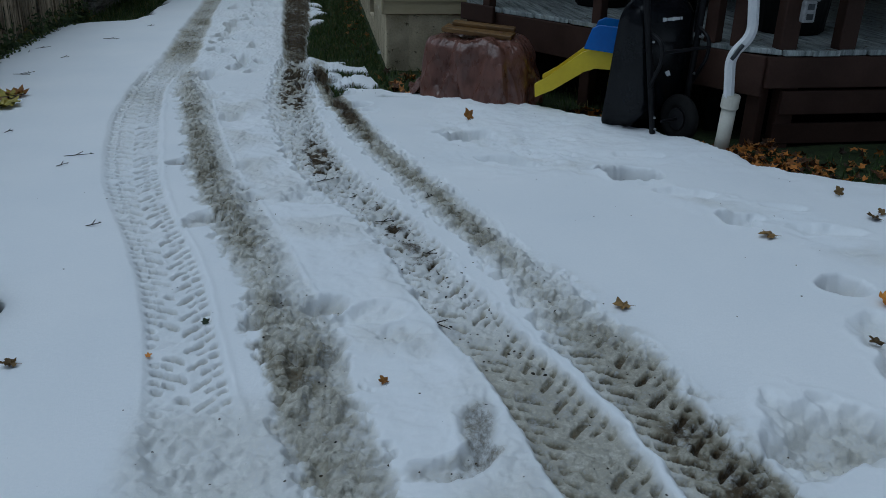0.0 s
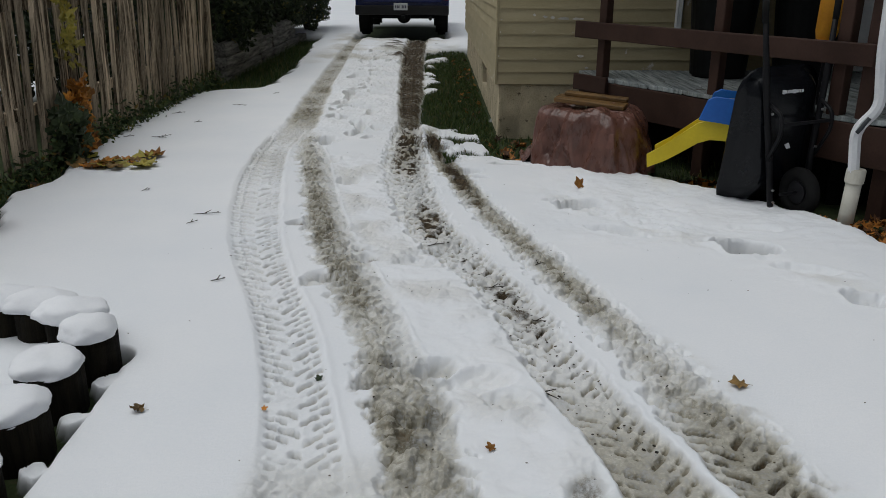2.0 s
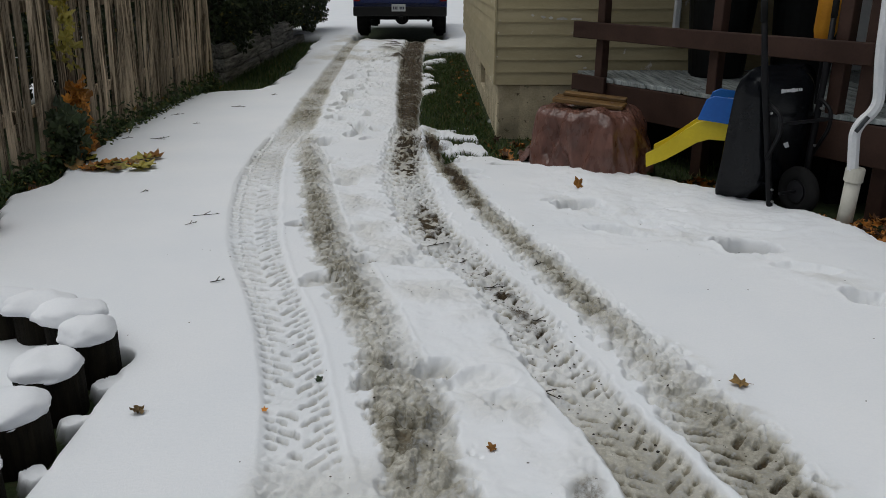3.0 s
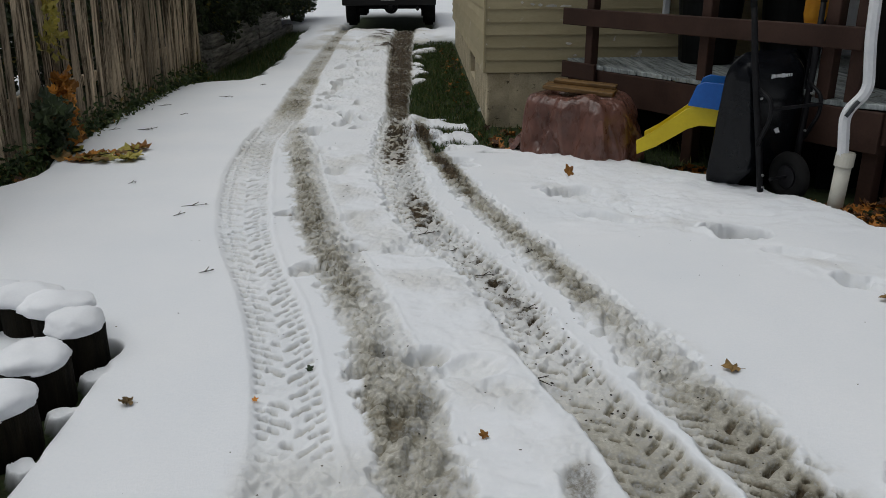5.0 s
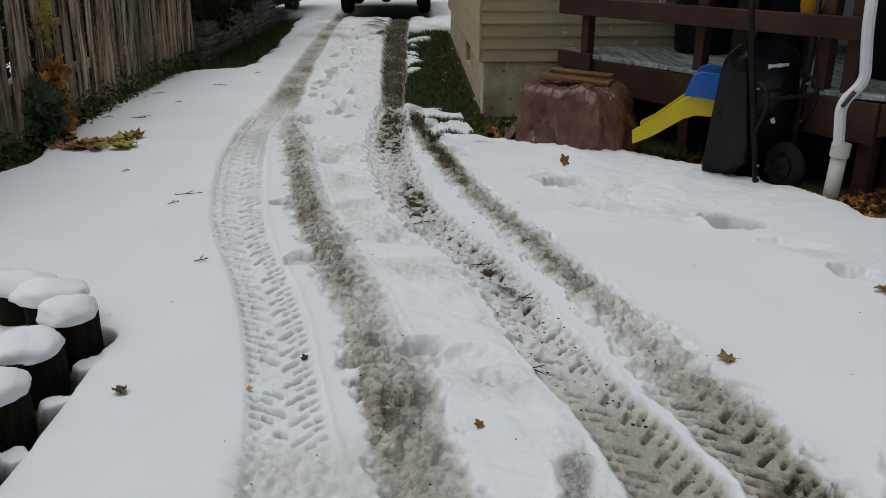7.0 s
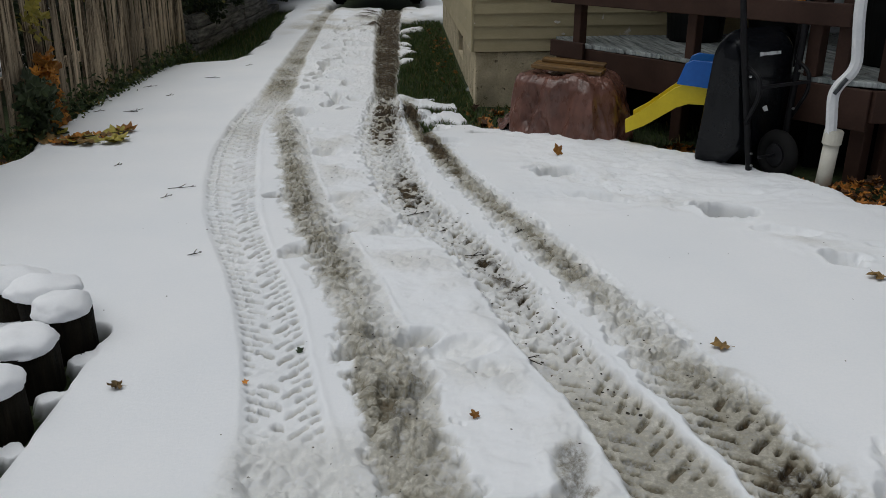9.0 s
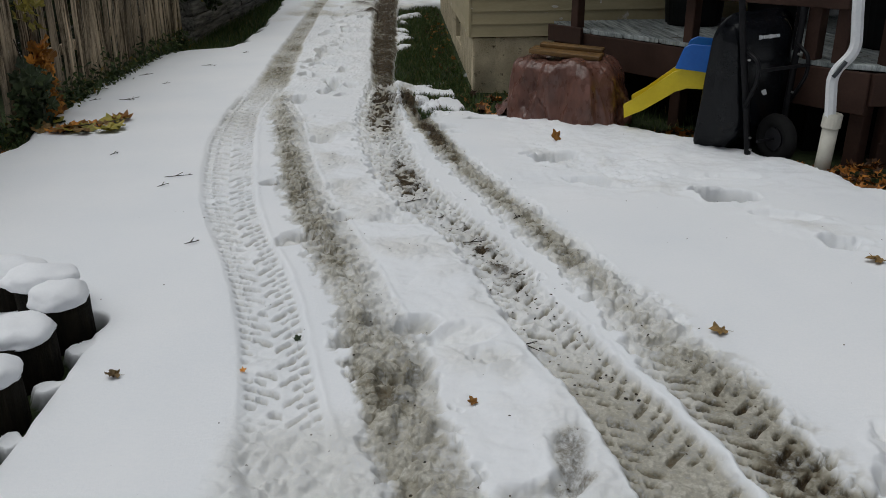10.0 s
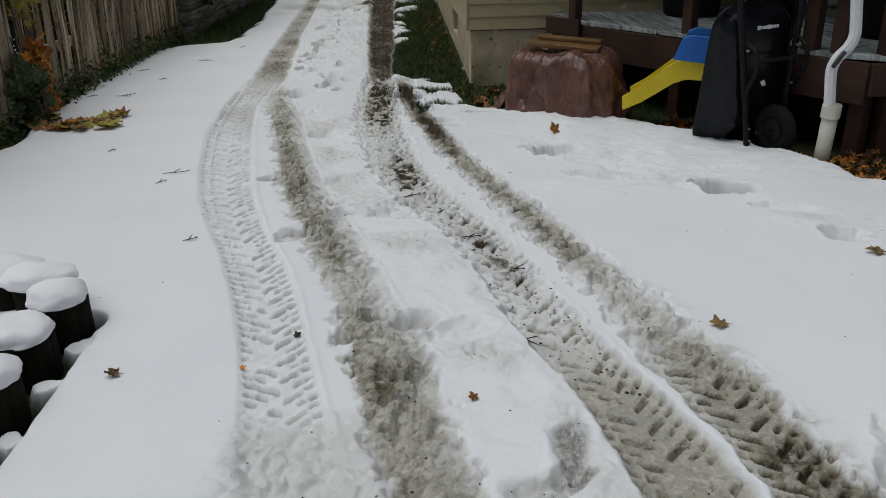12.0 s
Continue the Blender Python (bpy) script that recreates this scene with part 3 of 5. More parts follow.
    z = z - deep * bed_in + 0.003 * np.exp(-((a - 1.10) / 0.08) ** 2) * ends(0.3, 8.3) - 0.026 * cut * (1 - 0.45 * close)
    z = z + bed_in * (0.026 * (dome - 0.35) * (1 - 0.8 * close) + 0.014 * (dome2 - 0.35) * (1 - 0.5 * close) + 0.014 * (fine - 0.5) * (1 - 0.4 * close))
    stain_and_shade(bed_in * (0.22 + 0.45 * core * earthy * (0.4 + blot) + 0.75 * close * (0.5 + 0.8 * blot)) + cut * (0.6 + 0.3 * earthy),
          bed_in * (core * earthy * (0.75 * step(0.44, 0.64, fine + 0.3 * (blot - 0.5)) + 0.2) * (1 - 0.6 * close) + 0.16 * close * (0.5 + blot)) + cut * (0.26 + 0.6 * core * earthy * (1 - 0.5 * close) + 0.15 * close))
    # the muddy pair: chopped slush, dirt lying in the hollows between the clods
    u, s, half = frame_of(*MUDDY_LEFT)
    a = np.abs(u + 0.22 * (fine - 0.5) + 0.45 * chunk * step(0.2, -0.4, u)) + (0.45 * (own - 0.5) + 0.2 * (own2 - 0.5)) * (1 - 0.75 * step(0.0, 0.5, u) * step(2.85, 3.1, y))
    bed_in = step(1.14, 0.88, a) * ends(0.3, 7.3)
    core = np.exp(-((u + 0.22) / (0.80 + 0.35 * step(2.9, 2.4, y))) ** 2)
    close = step(2.95, 2.4, y)
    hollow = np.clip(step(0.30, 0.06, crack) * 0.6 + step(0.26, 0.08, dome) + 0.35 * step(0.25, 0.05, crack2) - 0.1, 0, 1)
    z = z - (0.010 + 0.014 * close) * bed_in + (0.35 + 0.65 * core) * bed_in * (0.046 * (dome - 0.30) + 0.022 * (dome2 - 0.30) + 0.026 * (coarse - 0.5)) + bed_in * 0.016 * (fine - 0.5)
    z = z + 0.006 * np.exp(-((u - 1.06) / 0.07) ** 2) * ends(2.9, 7.0)
    stain_and_shade(bed_in * (0.22 + core * (0.34 + 0.9 * (blot - 0.3) + 0.30 * hollow + 0.30 * close)) * (0.62 + 0.45 * own + 0.35 * own2),
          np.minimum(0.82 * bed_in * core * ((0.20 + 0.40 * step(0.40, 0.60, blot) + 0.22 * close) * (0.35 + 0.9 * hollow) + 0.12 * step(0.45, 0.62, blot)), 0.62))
    u, s, half = frame_of(*MUDDY_RIGHT)
    a = np.abs(u + 0.22 * (fine - 0.5) + 0.4 * chunk) + (0.40 * (own - 0.5) + 0.2 * (own2 - 0.5)) * (1 - 0.85 * step(0.2, -0.4, u) * step(3.0, 2.2, y))
    bed_in = step(1.16, 0.86, a) * ends(0.3, 7.6)
    close = step(2.75, 2.15, y)
    cut = tread(u + 0.5 * chunk, s + 0.018 * (fine - 0.5), half, coarse - 0.5) * bed_in * close
    core = np.exp(-((u - 0.05) / 0.66) ** 2)
    z = z - (0.016 + 0.016 * close) * bed_in + bed_in * (1 - 0.8 * close) * (0.042 * (dome - 0.32) + 0.022 * (dome2 - 0.32) + 0.026 * (coarse - 0.5)) - 0.028 * cut + bed_in * 0.012 * (fine - 0.5)
    z = z + 0.003 * np.exp(-((a - 1.12) / 0.08) ** 2) * ends(0.3, 7.6)
    upper = step(4.9, 6.3, y)
    stain_and_shade(bed_in * (0.2 + core * (0.42 + 0.8 * (blot - 0.3) + 0.40 * hollow) * (0.6 + 0.45 * own + 0.4 * own2) + 0.7 * close * (0.7 + 0.4 * u)) + 0.5 * cut + 0.8 * upper * bed_in,
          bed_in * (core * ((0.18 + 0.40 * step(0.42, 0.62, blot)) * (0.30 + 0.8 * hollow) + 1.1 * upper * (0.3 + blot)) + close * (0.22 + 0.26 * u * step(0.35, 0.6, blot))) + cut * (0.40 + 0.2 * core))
    # dirty splashes thrown over the snow beside it
    splash = step(2.1, 1.0, u) * step(0.8, 1.0, u) * step(3.4, 2.6, y) * ends(0.3, 7.6)
    stain_and_shade(splash * (0.55 * step(0.50, 0.72, fine) * step(1.9, 0.9, u) + 0.06), splash * 0.2 * step(0.6, 0.75, fine))
    # the two ruts that run on to the truck
    u, s, half = frame_of(*FAR_LEFT)
    a = np.abs(u + 0.3 * chunk)
    bed_in = step(1.2, 0.72, a) * ends(7.5, 19.0, 1.0)
    z = z - 0.036 * bed_in + bed_in * (0.016 * (lumps - 0.4) + 0.012 * (fine - 0.5))
    stain_and_shade(bed_in * (0.75 + 0.9 * (blot - 0.4)), bed_in * (0.42 + 0.6 * (fine - 0.5) + 0.6 * (blot - 0.45)) * (1 - 0.45 * a))
    u, s, half = frame_of(*FAR_RIGHT)
    a = np.abs(u + 0.3 * chunk)
    bed_in = step(1.08, 0.70, a + 0.3 * (fine - 0.5)) * ends(7.9, 18.6, 0.6)
    cut = tread(u, s, half, coarse - 0.5) * bed_in
    z = z - 0.05 * bed_in - 0.03 * cut + bed_in * (0.012 * (lumps - 0.4) + 0.012 * (fine - 0.5))
    stain_and_shade(bed_in * 1.0, bed_in * (0.95 + 0.7 * (fine - 0.5) + 0.6 * (blot - 0.5) + 0.35 * cut) * (1 - 0.3 * a))
    # the trodden middle between the far ruts
    middle = step(7.2, 8.2, y) * step(17, 15, y) * step(-1.55, -1.35, x + 0.02 * (y - 8)) * step(-0.35, -0.5, x) * near
    z = z + middle * (0.075 * (fractal(x, y, 0.3, 81, 2) - 0.5) + 0.010 * (lumps - 0.4))
    # the scuffed strip between the near tracks
    scuff = step(along(y, MUDDY_LEFT[1]) - 0.05, along(y, MUDDY_LEFT[1]) + 0.1, x) * step(along(y, CLEAN_RIGHT[0]) + 0.05, along(y, CLEAN_RIGHT[0]) - 0.1, x) * step(6.8, 6.2, y) * near
    z = z + scuff * (0.045 * (fractal(x, y, 0.28, 83, 3) - 0.5) + 0.012 * (fine - 0.5) + 0.010 * step(0.5, 0.62, blot) * (lumps - 0.4))
    slush = np.maximum(slush, scuff * np.clip(2.2 * (blot - 0.52), 0, 0.4))
    # rough dirty snow where the truck turned
    rough_end = step(12.8, 15.0, y + 1.5 * (blot - 0.5)) * step(20, 19, y) * step(-2.3, -1.9, x) * step(0.6, 0.3, x) * near
    z = z + rough_end * 0.10 * (coarse - 0.5)
    slush = np.maximum(slush, rough_end * np.clip(1.8 * (blot - 0.32), 0, 0.9))
    mud = np.maximum(mud, rough_end * np.clip(3.5 * (coarse - 0.46), 0, 1) * step(-1.6, -0.6, x))
    # crusted, half-melted snow towards the deck
    crust = step(0.5, 1.0, x) * step(4.0, 4.6, y) * step(0.0, 0.5, yb - y + 0.3) * near
    z = z + crust * (0.075 * (fractal(x, y * 1.6, 0.30, 87, 4) - 0.5) + 0.014 * (fine - 0.5))
    # the trodden, crusted line of an older trail across the field
    off = (x - 0.95) * 0.82 + (y - 5.13) * 0.57
    trail = np.exp(-((off + 0.25 * (coarse - 0.5) - 0.03) / 0.15) ** 2) * step(0.6, 1.0, x) * step(3.2, 2.7, x) * near
    z = z + trail * (0.05 * (fractal(x, y, 0.2, 91, 3) - 0.55) + 0.02 * (fine - 0.5))
    slush = np.maximum(slush, trail * np.clip(1.4 * (fractal(x, y, 0.2, 93, 3) - 0.52), 0, 0.3))
    for hx, hy, ln, wd, turn, depth, wet in HOLLOWS:
        sel = np.abs(x - hx) + np.abs(y - hy) < 1.0
        if not sel.any():
            continue
        px, py = x[sel] - hx, y[sel] - hy
        c, sn = math.cos(radians(turn)), math.sin(radians(turn))
        r = np.hypot((px * c + py * sn) / (ln / 2), (-px * sn + py * c) / (wd / 2)) + 0.9 * (coarse[sel] - 0.5)
        r = r + 0.45 * (fine[sel] - 0.5) + 1.1 * chunk[sel]
        dip = step(1.25, 0.45, r)
        z[sel] += -1.25 * depth * dip + 0.004 * np.exp(-((r - 1.25) / 0.2) ** 2) + 0.045 * dip * wet * (dome[sel] - 0.3) + 0.02 * dip * wet * (dome2[sel] - 0.3)
        slush[sel] = np.maximum(slush[sel], wet * (0.6 + 0.5 * (fine[sel] - 0.5)) * step(1.2, 0.5, r))
        # The wettest hollows get a darker floor through the mud share.
        if wet > 0.75:
            mud[sel] = np.maximum(mud[sel], dip * (0.22 + 0.4 * step(0.45, 0.6, blot[sel])))
    # a thawed dark gap at the foot of the edging logs, with lumps of snow left in it
    gap = step(-1.182, -1.212, x + 0.35 * jag - 0.035 * step(2.6, 2.9, y)) * step(-1.47, -1.44, x) * step(1.2, 1.3, y) * step(2.99, 2.93, y + 0.3 * jag) * near
    for hx, hy in ((-1.225, 2.70), (-1.24, 2.43), (-1.23, 2.12)):
        gap = gap * step(0.036, 0.062, np.hypot(x - hx, y - hy) + 0.05 * (fine - 0.5))
    gap = gap * np.maximum(step(2.78, 2.70, y), step(0.165, 0.14, np.hypot(x + 1.335, y - 2.84) + 0.15 * jag))
    bare = np.maximum(bare, gap)
    # snow heaped against the edging logs
    bank = np.exp(-((x + 1.16) / 0.10) ** 2) * step(1.4, 1.6, y) * step(3.0, 2.7, y) * near
    z = z + 0.008 * bank
    for hx, hy in ((-1.225, 2.70), (-1.24, 2.43), (-1.23, 2.12)):
        z = z - 0.028 * np.exp(-((np.hypot(x - hx, y - hy) + 0.05 * (fine - 0.5)) / 0.045) ** 4) * near
    # slush spread over the near left corner
    spread = step(1.0, 1.4, y) * step(2.35, 1.95, y + 0.3 * (coarse - 0.5)) * step(-0.62, -0.5, x) * step(0.1, -0.05, x) * near
    z = z + spread * (0.014 * (lumps - 0.5) + 0.02 * (coarse - 0.5))
    slush = np.maximum(slush, spread * np.clip(0.1 + 1.1 * (blot - 0.25), 0, 0.7))
    # a turned-up patch where the right rut starts
    churn = np.exp(-(((x + 0.02) / 0.25) ** 2 + ((y - 7.2) / 0.7) ** 2)) * near
    z = z + churn * 0.08 * (lumps - 0.45)
    mud = np.maximum(mud, np.clip(churn * 1.1 * (blot + 0.1), 0, 1) * (fine > 0.4))
    z = np.where(bare > 0, z * (1 - bare) + bare * (z * 0.3 - 0.075 + 0.03 * (coarse - 0.5)), z)
    clean = 1 - bare
    return z, np.clip(slush, 0, 1) * clean, np.clip(mud, 0, 1) * clean, bare


def ground_at(x, y):
    return float(land(np.array([x]), np.array([y]))[0][0])


def graded(stops):
    """Coordinates whose spacing changes from stop to stop: (place, spacing)."""
    out = [stops[0][0]]
    for (a, da), (b, db) in zip(stops, stops[1:]):
        while out[-1] < b - 1e-9:
            f = (out[-1] - a) / (b - a)
            out.append(out[-1] + da + (db - da) * f)
        out[-1] = b
    return np.array(out)


def build_ground():
    xs = graded([(-900, 220), (-40, 12), (-9, 0.8), (-4.2, 0.06), (-2.6, 0.022), (-1.6, 0.0068), (1.3, 0.0068), (2.9, 0.018), (4.2, 0.06), (9, 0.8), (40, 12), (900, 220)])
    ys = graded([(-900, 220), (-40, 12), (-4, 0.8), (1.2, 0.03), (1.55, 0.0062), (3.2, 0.0078), (5.5, 0.0115), (9, 0.024), (17, 0.08), (25, 0.6), (60, 9), (900, 220)])
    gx, gy = np.meshgrid(xs, ys)
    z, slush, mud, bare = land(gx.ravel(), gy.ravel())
    nx, ny = len(xs), len(ys)
    i = (np.arange(ny - 1)[:, None] * nx + np.arange(nx - 1)[None, :]).ravel()
    faces = np.stack([i, i + 1, i + nx + 1, i + nx], 1)
    me = array_mesh("ground", np.stack([gx.ravel(), gy.ravel(), z], 1), faces, M_SNOW, True)
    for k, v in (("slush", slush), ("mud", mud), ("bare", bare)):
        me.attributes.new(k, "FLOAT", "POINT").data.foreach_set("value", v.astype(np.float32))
    tagged(new("ground", me), "snow-covered driveway with muddy slushy wheel tracks and bare grass edges", "ground", kind="structure")


build_ground()


# ---- the house ----
HX, HY, HB = 0.58, 7.65, 0.44  # corner of the house, foot of its siding
COURSE = 0.115


def build_house():
    wall = thing("wall_front", pose(0, 0, 0), label="beige lap-sided house wall over a crumbling rendered foundation", category="wall", kind="structure")
    core = box((8.4, 0.15, 3.2), pose(HX + 4.23, HY + 0.125, 2.05), 0)
    part("core", core, M_SIDING, wall)
    base = box((8.4, 0.2, 0.9), pose(HX + 4.24, HY + 0.14, -0.02), 0.006)
    bmesh.ops.subdivide_edges(base, edges=base.edges[:], cuts=2)
    part("foundation", base, M_STUCCO, wall, "cracked cream rendered foundation")
    profile = [(0, 0), (0.022, 0), (0.020, 0.010), (0.006, COURSE + 0.012), (0, COURSE + 0.012)]

    def course_mesh(name, length):
        bm = bmesh.new()
        ends = [[bm.verts.new((x, -p, q)) for p, q in profile] for x in (0, length)]
        n = len(profile)
        for k in range(n):
            bm.faces.new((ends[0][k], ends[0][(k + 1) % n], ends[1][(k + 1) % n], ends[1][k]))
        bm.faces.new(ends[0])
        bm.faces.new(ends[1][::-1])
        bmesh.ops.recalc_face_normals(bm, faces=bm.faces)
        me = bpy.data.meshes.new(name)
        bm.to_mesh(me)
        bm.free()
        me.materials.append(M_SIDING)
        return me

    front = [course_mesh("siding_board", 8.3), course_mesh("siding_board", 3.1), course_mesh("siding_board", 5.196)]
    side = [course_mesh("siding_board", 7.9), course_mesh("siding_board", 2.6), course_mesh("siding_board", 5.296)]
    wall2 = thing("wall_side", label="beige lap-sided long house wall on a rendered foundation", category="wall", kind="structure")
    part("core", box((0.15, 7.9, 3.2), pose(HX + 0.11, HY + 4.0, 2.05), 0), M_SIDING, wall2)
    for k in range(26):
        z = HB + k * COURSE
        if k % 3 == 1:
            spans = [(front[1], 0.0), (front[2], 3.104)]
            spans2 = [(side[1], 0.0), (side[2], 2.604)]
        else:
            spans, spans2 = [(front[0], 0.0)], [(side[0], 0.0)]
        for me, off in spans:
            ob = part("siding_board", me, None, wall)
            ob.matrix_local = pose(HX + off + 0.003, HY + 0.04, z)
        for me, off in spans2:
            ob = part("siding_board", me, None, wall2)
            ob.matrix_local = pose(HX + 0.025, HY + 7.95 - off, z, 0, 0, -90)
    rc = random.Random(2)
    for cx, cz, w in ((0.93, 1.075, 0.03), (1.03, 1.058, 0.06), (1.10, 1.05, 0.04), (1.20, 1.042, 0.13), (1.34, 1.04, 0.12), (1.38, 0.705, 0.09), (1.34, 0.925, 0.05), (1.44, 0.595, 0.04), (0.62, 0.92, 0.012), (0.61, 0.70, 0.014), (0.63, 1.03, 0.012)):
        n = 9
        shape = [(w * (0.5 * math.cos(2 * math.pi * k / n)) * rc.uniform(0.6, 1.1), min(w, 0.026) * 0.5 * math.sin(2 * math.pi * k / n) * rc.uniform(0.5, 1.2)) for k in range(n)]
        part("paint_chip", prism(shape, 0.004, pose(cx, HY + 0.0165, cz, 90)), M_CHIP, wall, "pale bare chip in the paint")
    bm = box((0.024, 0.024, 3.0), pose(HX + 0.012, HY + 0.028, HB + 1.5), 0.004)
    part("corner_trim", bm, M_SIDING, wall)
    # foundation of the long wall with a recessed cellar vent
    fm = box((0.2, 2.1, 0.9), pose(HX + 0.16, HY + 1.09, -0.02), 0.004)
    box((0.2, 4.9, 0.9), pose(HX + 0.16, HY + 5.5, -0.02), 0.004, bm=fm)
    box((0.2, 0.9, 0.55), pose(HX + 0.16, HY + 2.59, -0.20), 0.004, bm=fm)
    part("foundation", fm, M_STUCCO, wall2, "cream rendered foundation")
    part("cellar_vent", box((0.03, 0.9, 0.36), pose(HX + 0.2, HY + 2.59, 0.25), 0.004), M_BIN, wall2, "dark recessed cellar opening")
    # the rest of the house, out of sight
    rest = thing("house_body", label="plain beige back walls of the house", category="house", kind="structure")
    part("wall", box((0.15, 8.0, 3.2), pose(HX + 8.4, HY + 4.0, 1.95), 0), M_SIDING, rest)
    part("wall", box((8.2, 0.15, 3.2), pose(HX + 4.25, HY + 7.9, 1.95), 0), M_SIDING, rest)
    roof = bmesh.new()
    lo = [roof.verts.new(p) for p in ((HX - 0.35, HY - 0.3, 3.5), (HX + 8.8, HY - 0.3, 3.5), (HX + 8.8, HY + 8.3, 3.5), (HX - 0.35, HY + 8.3, 3.5))]
    r1, r2 = roof.verts.new((HX - 0.35, HY + 4, 5.6)), roof.verts.new((HX + 8.8, HY + 4, 5.6))
    for f in ((lo[0], lo[1], r2, r1), (lo[2], lo[3], r1, r2), (lo[1], lo[2], r2), (lo[3], lo[0], r1), tuple(lo[::-1])):
        roof.faces.new(f)
    part("roof", roof, M_ROOF, rest)
    trim = thing("corner_gutter", label="pale narrow gutter strip on the house wall", category="gutter", kind="structure")
    part("strip", box((0.06, 0.05, 2.6), pose(2.26, HY - 0.012, 2.25), 0.01), M_WHITE, trim)


build_house()

# ---- the porch deck ----
DZ = 0.58
P0, P1 = Vector((1.34, 7.31, 0)), Vector((2.84, 4.86, 0))
EDGE = (P1 - P0).normalized()
OUT = Vector((EDGE.y, -EDGE.x, 0))
EDGE_TURN = math.degrees(math.atan2(EDGE.y, EDGE.x))
LEN = (P1 - P0).length


def on_edge(s, out=0.0, z=0.0):
    p = P0 + EDGE * s + OUT * out
    return pose(p.x, p.y, z, 0, 0, EDGE_TURN)


def build_deck():
    deck = thing("porch_deck", label="raised porch deck with peeling grey boards and brown fascia", category="deck", kind="structure")
    w, t = 0.185, 0.035
    x = 1.37
    rr = random.Random(4)
    while x < 6.0:
        x1 = x + w
        ya = [P0.y + (P1.y - P0.y) * min(1, max(0, (q - P0.x) / (P1.x - P0.x))) for q in (x, x1)]
        d = rr.uniform(0.015, 0.05)
        prof = [(x, ya[0] - d), (x1, ya[1] - d), (x1, HY - 0.01), (x, HY - 0.01)]
        ob = part("deck_board", prism(prof, t, pose(0, 0, DZ - t + rr.uniform(-0.003, 0.003)), 0.004), M_BOARD, deck)
        x = x1 + 0.012
    part("fascia", box((LEN + 0.02, 0.04, 0.26), on_edge(LEN / 2, 0.0, DZ - 0.17), 0.005), M_BROWN, deck)
    part("fascia", box((0.42, 0.035, 0.14), on_edge(0.16, 0.045, DZ - 0.06), 0.005), M_BROWN, deck)
    part("fascia", box((3.3, 0.04, 0.2), pose(P1.x + 1.66, P1.y - 0.02, DZ - 0.14), 0.005), M_BROWN, deck)
    part("skirt_board", box((3.2, 0.03, 0.16), pose(P1.x + 1.75, P1.y - 0.01, 0.24), 0.005), M_BROWN, deck)
    part("skirt_board", box((3.2, 0.03, 0.14), pose(P1.x + 1.75, P1.y + 0.03, 0.02), 0.005), M_BROWN, deck)
    for s in (0.15, 1.35, LEN - 0.06):
        part("footing_post", box((0.1, 0.1, 0.62), on_edge(s, -0.09, 0.22), 0.006), M_BROWN, deck)
    for dx in (0.22, 1.1, 2.0):
        part("footing_post", box((0.12, 0.1, 0.62), pose(P1.x + dx, P1.y + 0.07, 0.22), 0.006), M_BROWN, deck)
    # Added dark sheets behind the skirt stand in for the shade under the deck.
    part("skirt_backing", box((LEN, 0.02, 0.6), on_edge(LEN / 2, -0.45, 0.2), 0), M_RUBBER_AND_SHADE, deck, "dark sheet standing in for shade under the deck")
    part("skirt_backing", box((3.4, 0.02, 0.6), pose(P1.x + 1.6, P1.y + 0.5, 0.2), 0), M_RUBBER_AND_SHADE, deck, "dark sheet standing in for shade under the deck")
    rail = thing("porch_railing", label="brown painted wooden porch railing with square posts", category="railing", kind="structure")
    part("rail", box((LEN - 0.12, 0.045, 0.14), on_edge(LEN / 2 - 0.1, 0.06, 0.975), 0.006), M_BROWN, rail)
    part("rail", box((LEN + 0.05, 0.045, 0.14), on_edge(LEN / 2, 0.06, 1.55), 0.006), M_BROWN, rail)
    part("rail", box((3.0, 0.045, 0.14), pose(P1.x + 1.66, P1.y - 0.05, 0.965), 0.006), M_BROWN, rail)
    part("rail", box((3.3, 0.045, 0.14), pose(P1.x + 1.66, P1.y - 0.05, 1.55), 0.006), M_BROWN, rail)
    for s, wd in ((0.24, 0.085), (1.47, 0.085), (2.46, 0.09), (2.66, 0.09)):
        part("post", box((wd, wd, 1.05), on_edge(s, -0.02, DZ + 0.52), 0.006), M_BROWN, rail)
    for dx in (0.14, 0.55, 2.6):
        part("post", box((0.12, 0.1, 1.05), pose(P1.x + dx, P1.y + 0.04, DZ + 0.52), 0.006), M_BROWN, rail)
    # Out-of-view roof, inferred from the downspout and added to darken the porch.
    roof = thing("porch_roof", label="unseen dark porch roof, added to shade the deck", category="roof", kind="structure")
    outline = [(P0.x - 0.1, P0.y), (P1.x - 0.1, P1.y - 0.2), (6.4, P1.y - 0.2), (6.4, HY), (P0.x - 0.1, HY)]
    part("slab", prism(outline, 0.14, pose(0, 0, 2.75)), M_ROOF, roof)
    part("post", box((0.1, 0.1, 1.15), pose(P1.x + 0.02, P1.y + 0.1, 2.19), 0.006), M_BROWN, roof)
    part("end_wall", box((0.1, 3.2, 3.0), pose(6.3, 6.1, 1.3), 0), M_SIDING, roof)
    door = thing("door_1", label="white storm door in the porch wall", category="door", kind="structure")
    part("frame", box((1.0, 0.05, 2.1), pose(3.75, HY - 0.01, DZ + 1.05), 0.01), M_WHITE, door)
    part("panel", box((0.8, 0.02, 0.7), pose(3.75, HY - 0.045, DZ + 0.5), 0.01), M_WHITE, door)
    part("pane", box((0.78, 0.015, 0.9), pose(3.75, HY - 0.043, DZ + 1.45), 0.004), M_BIN, door)


build_deck()


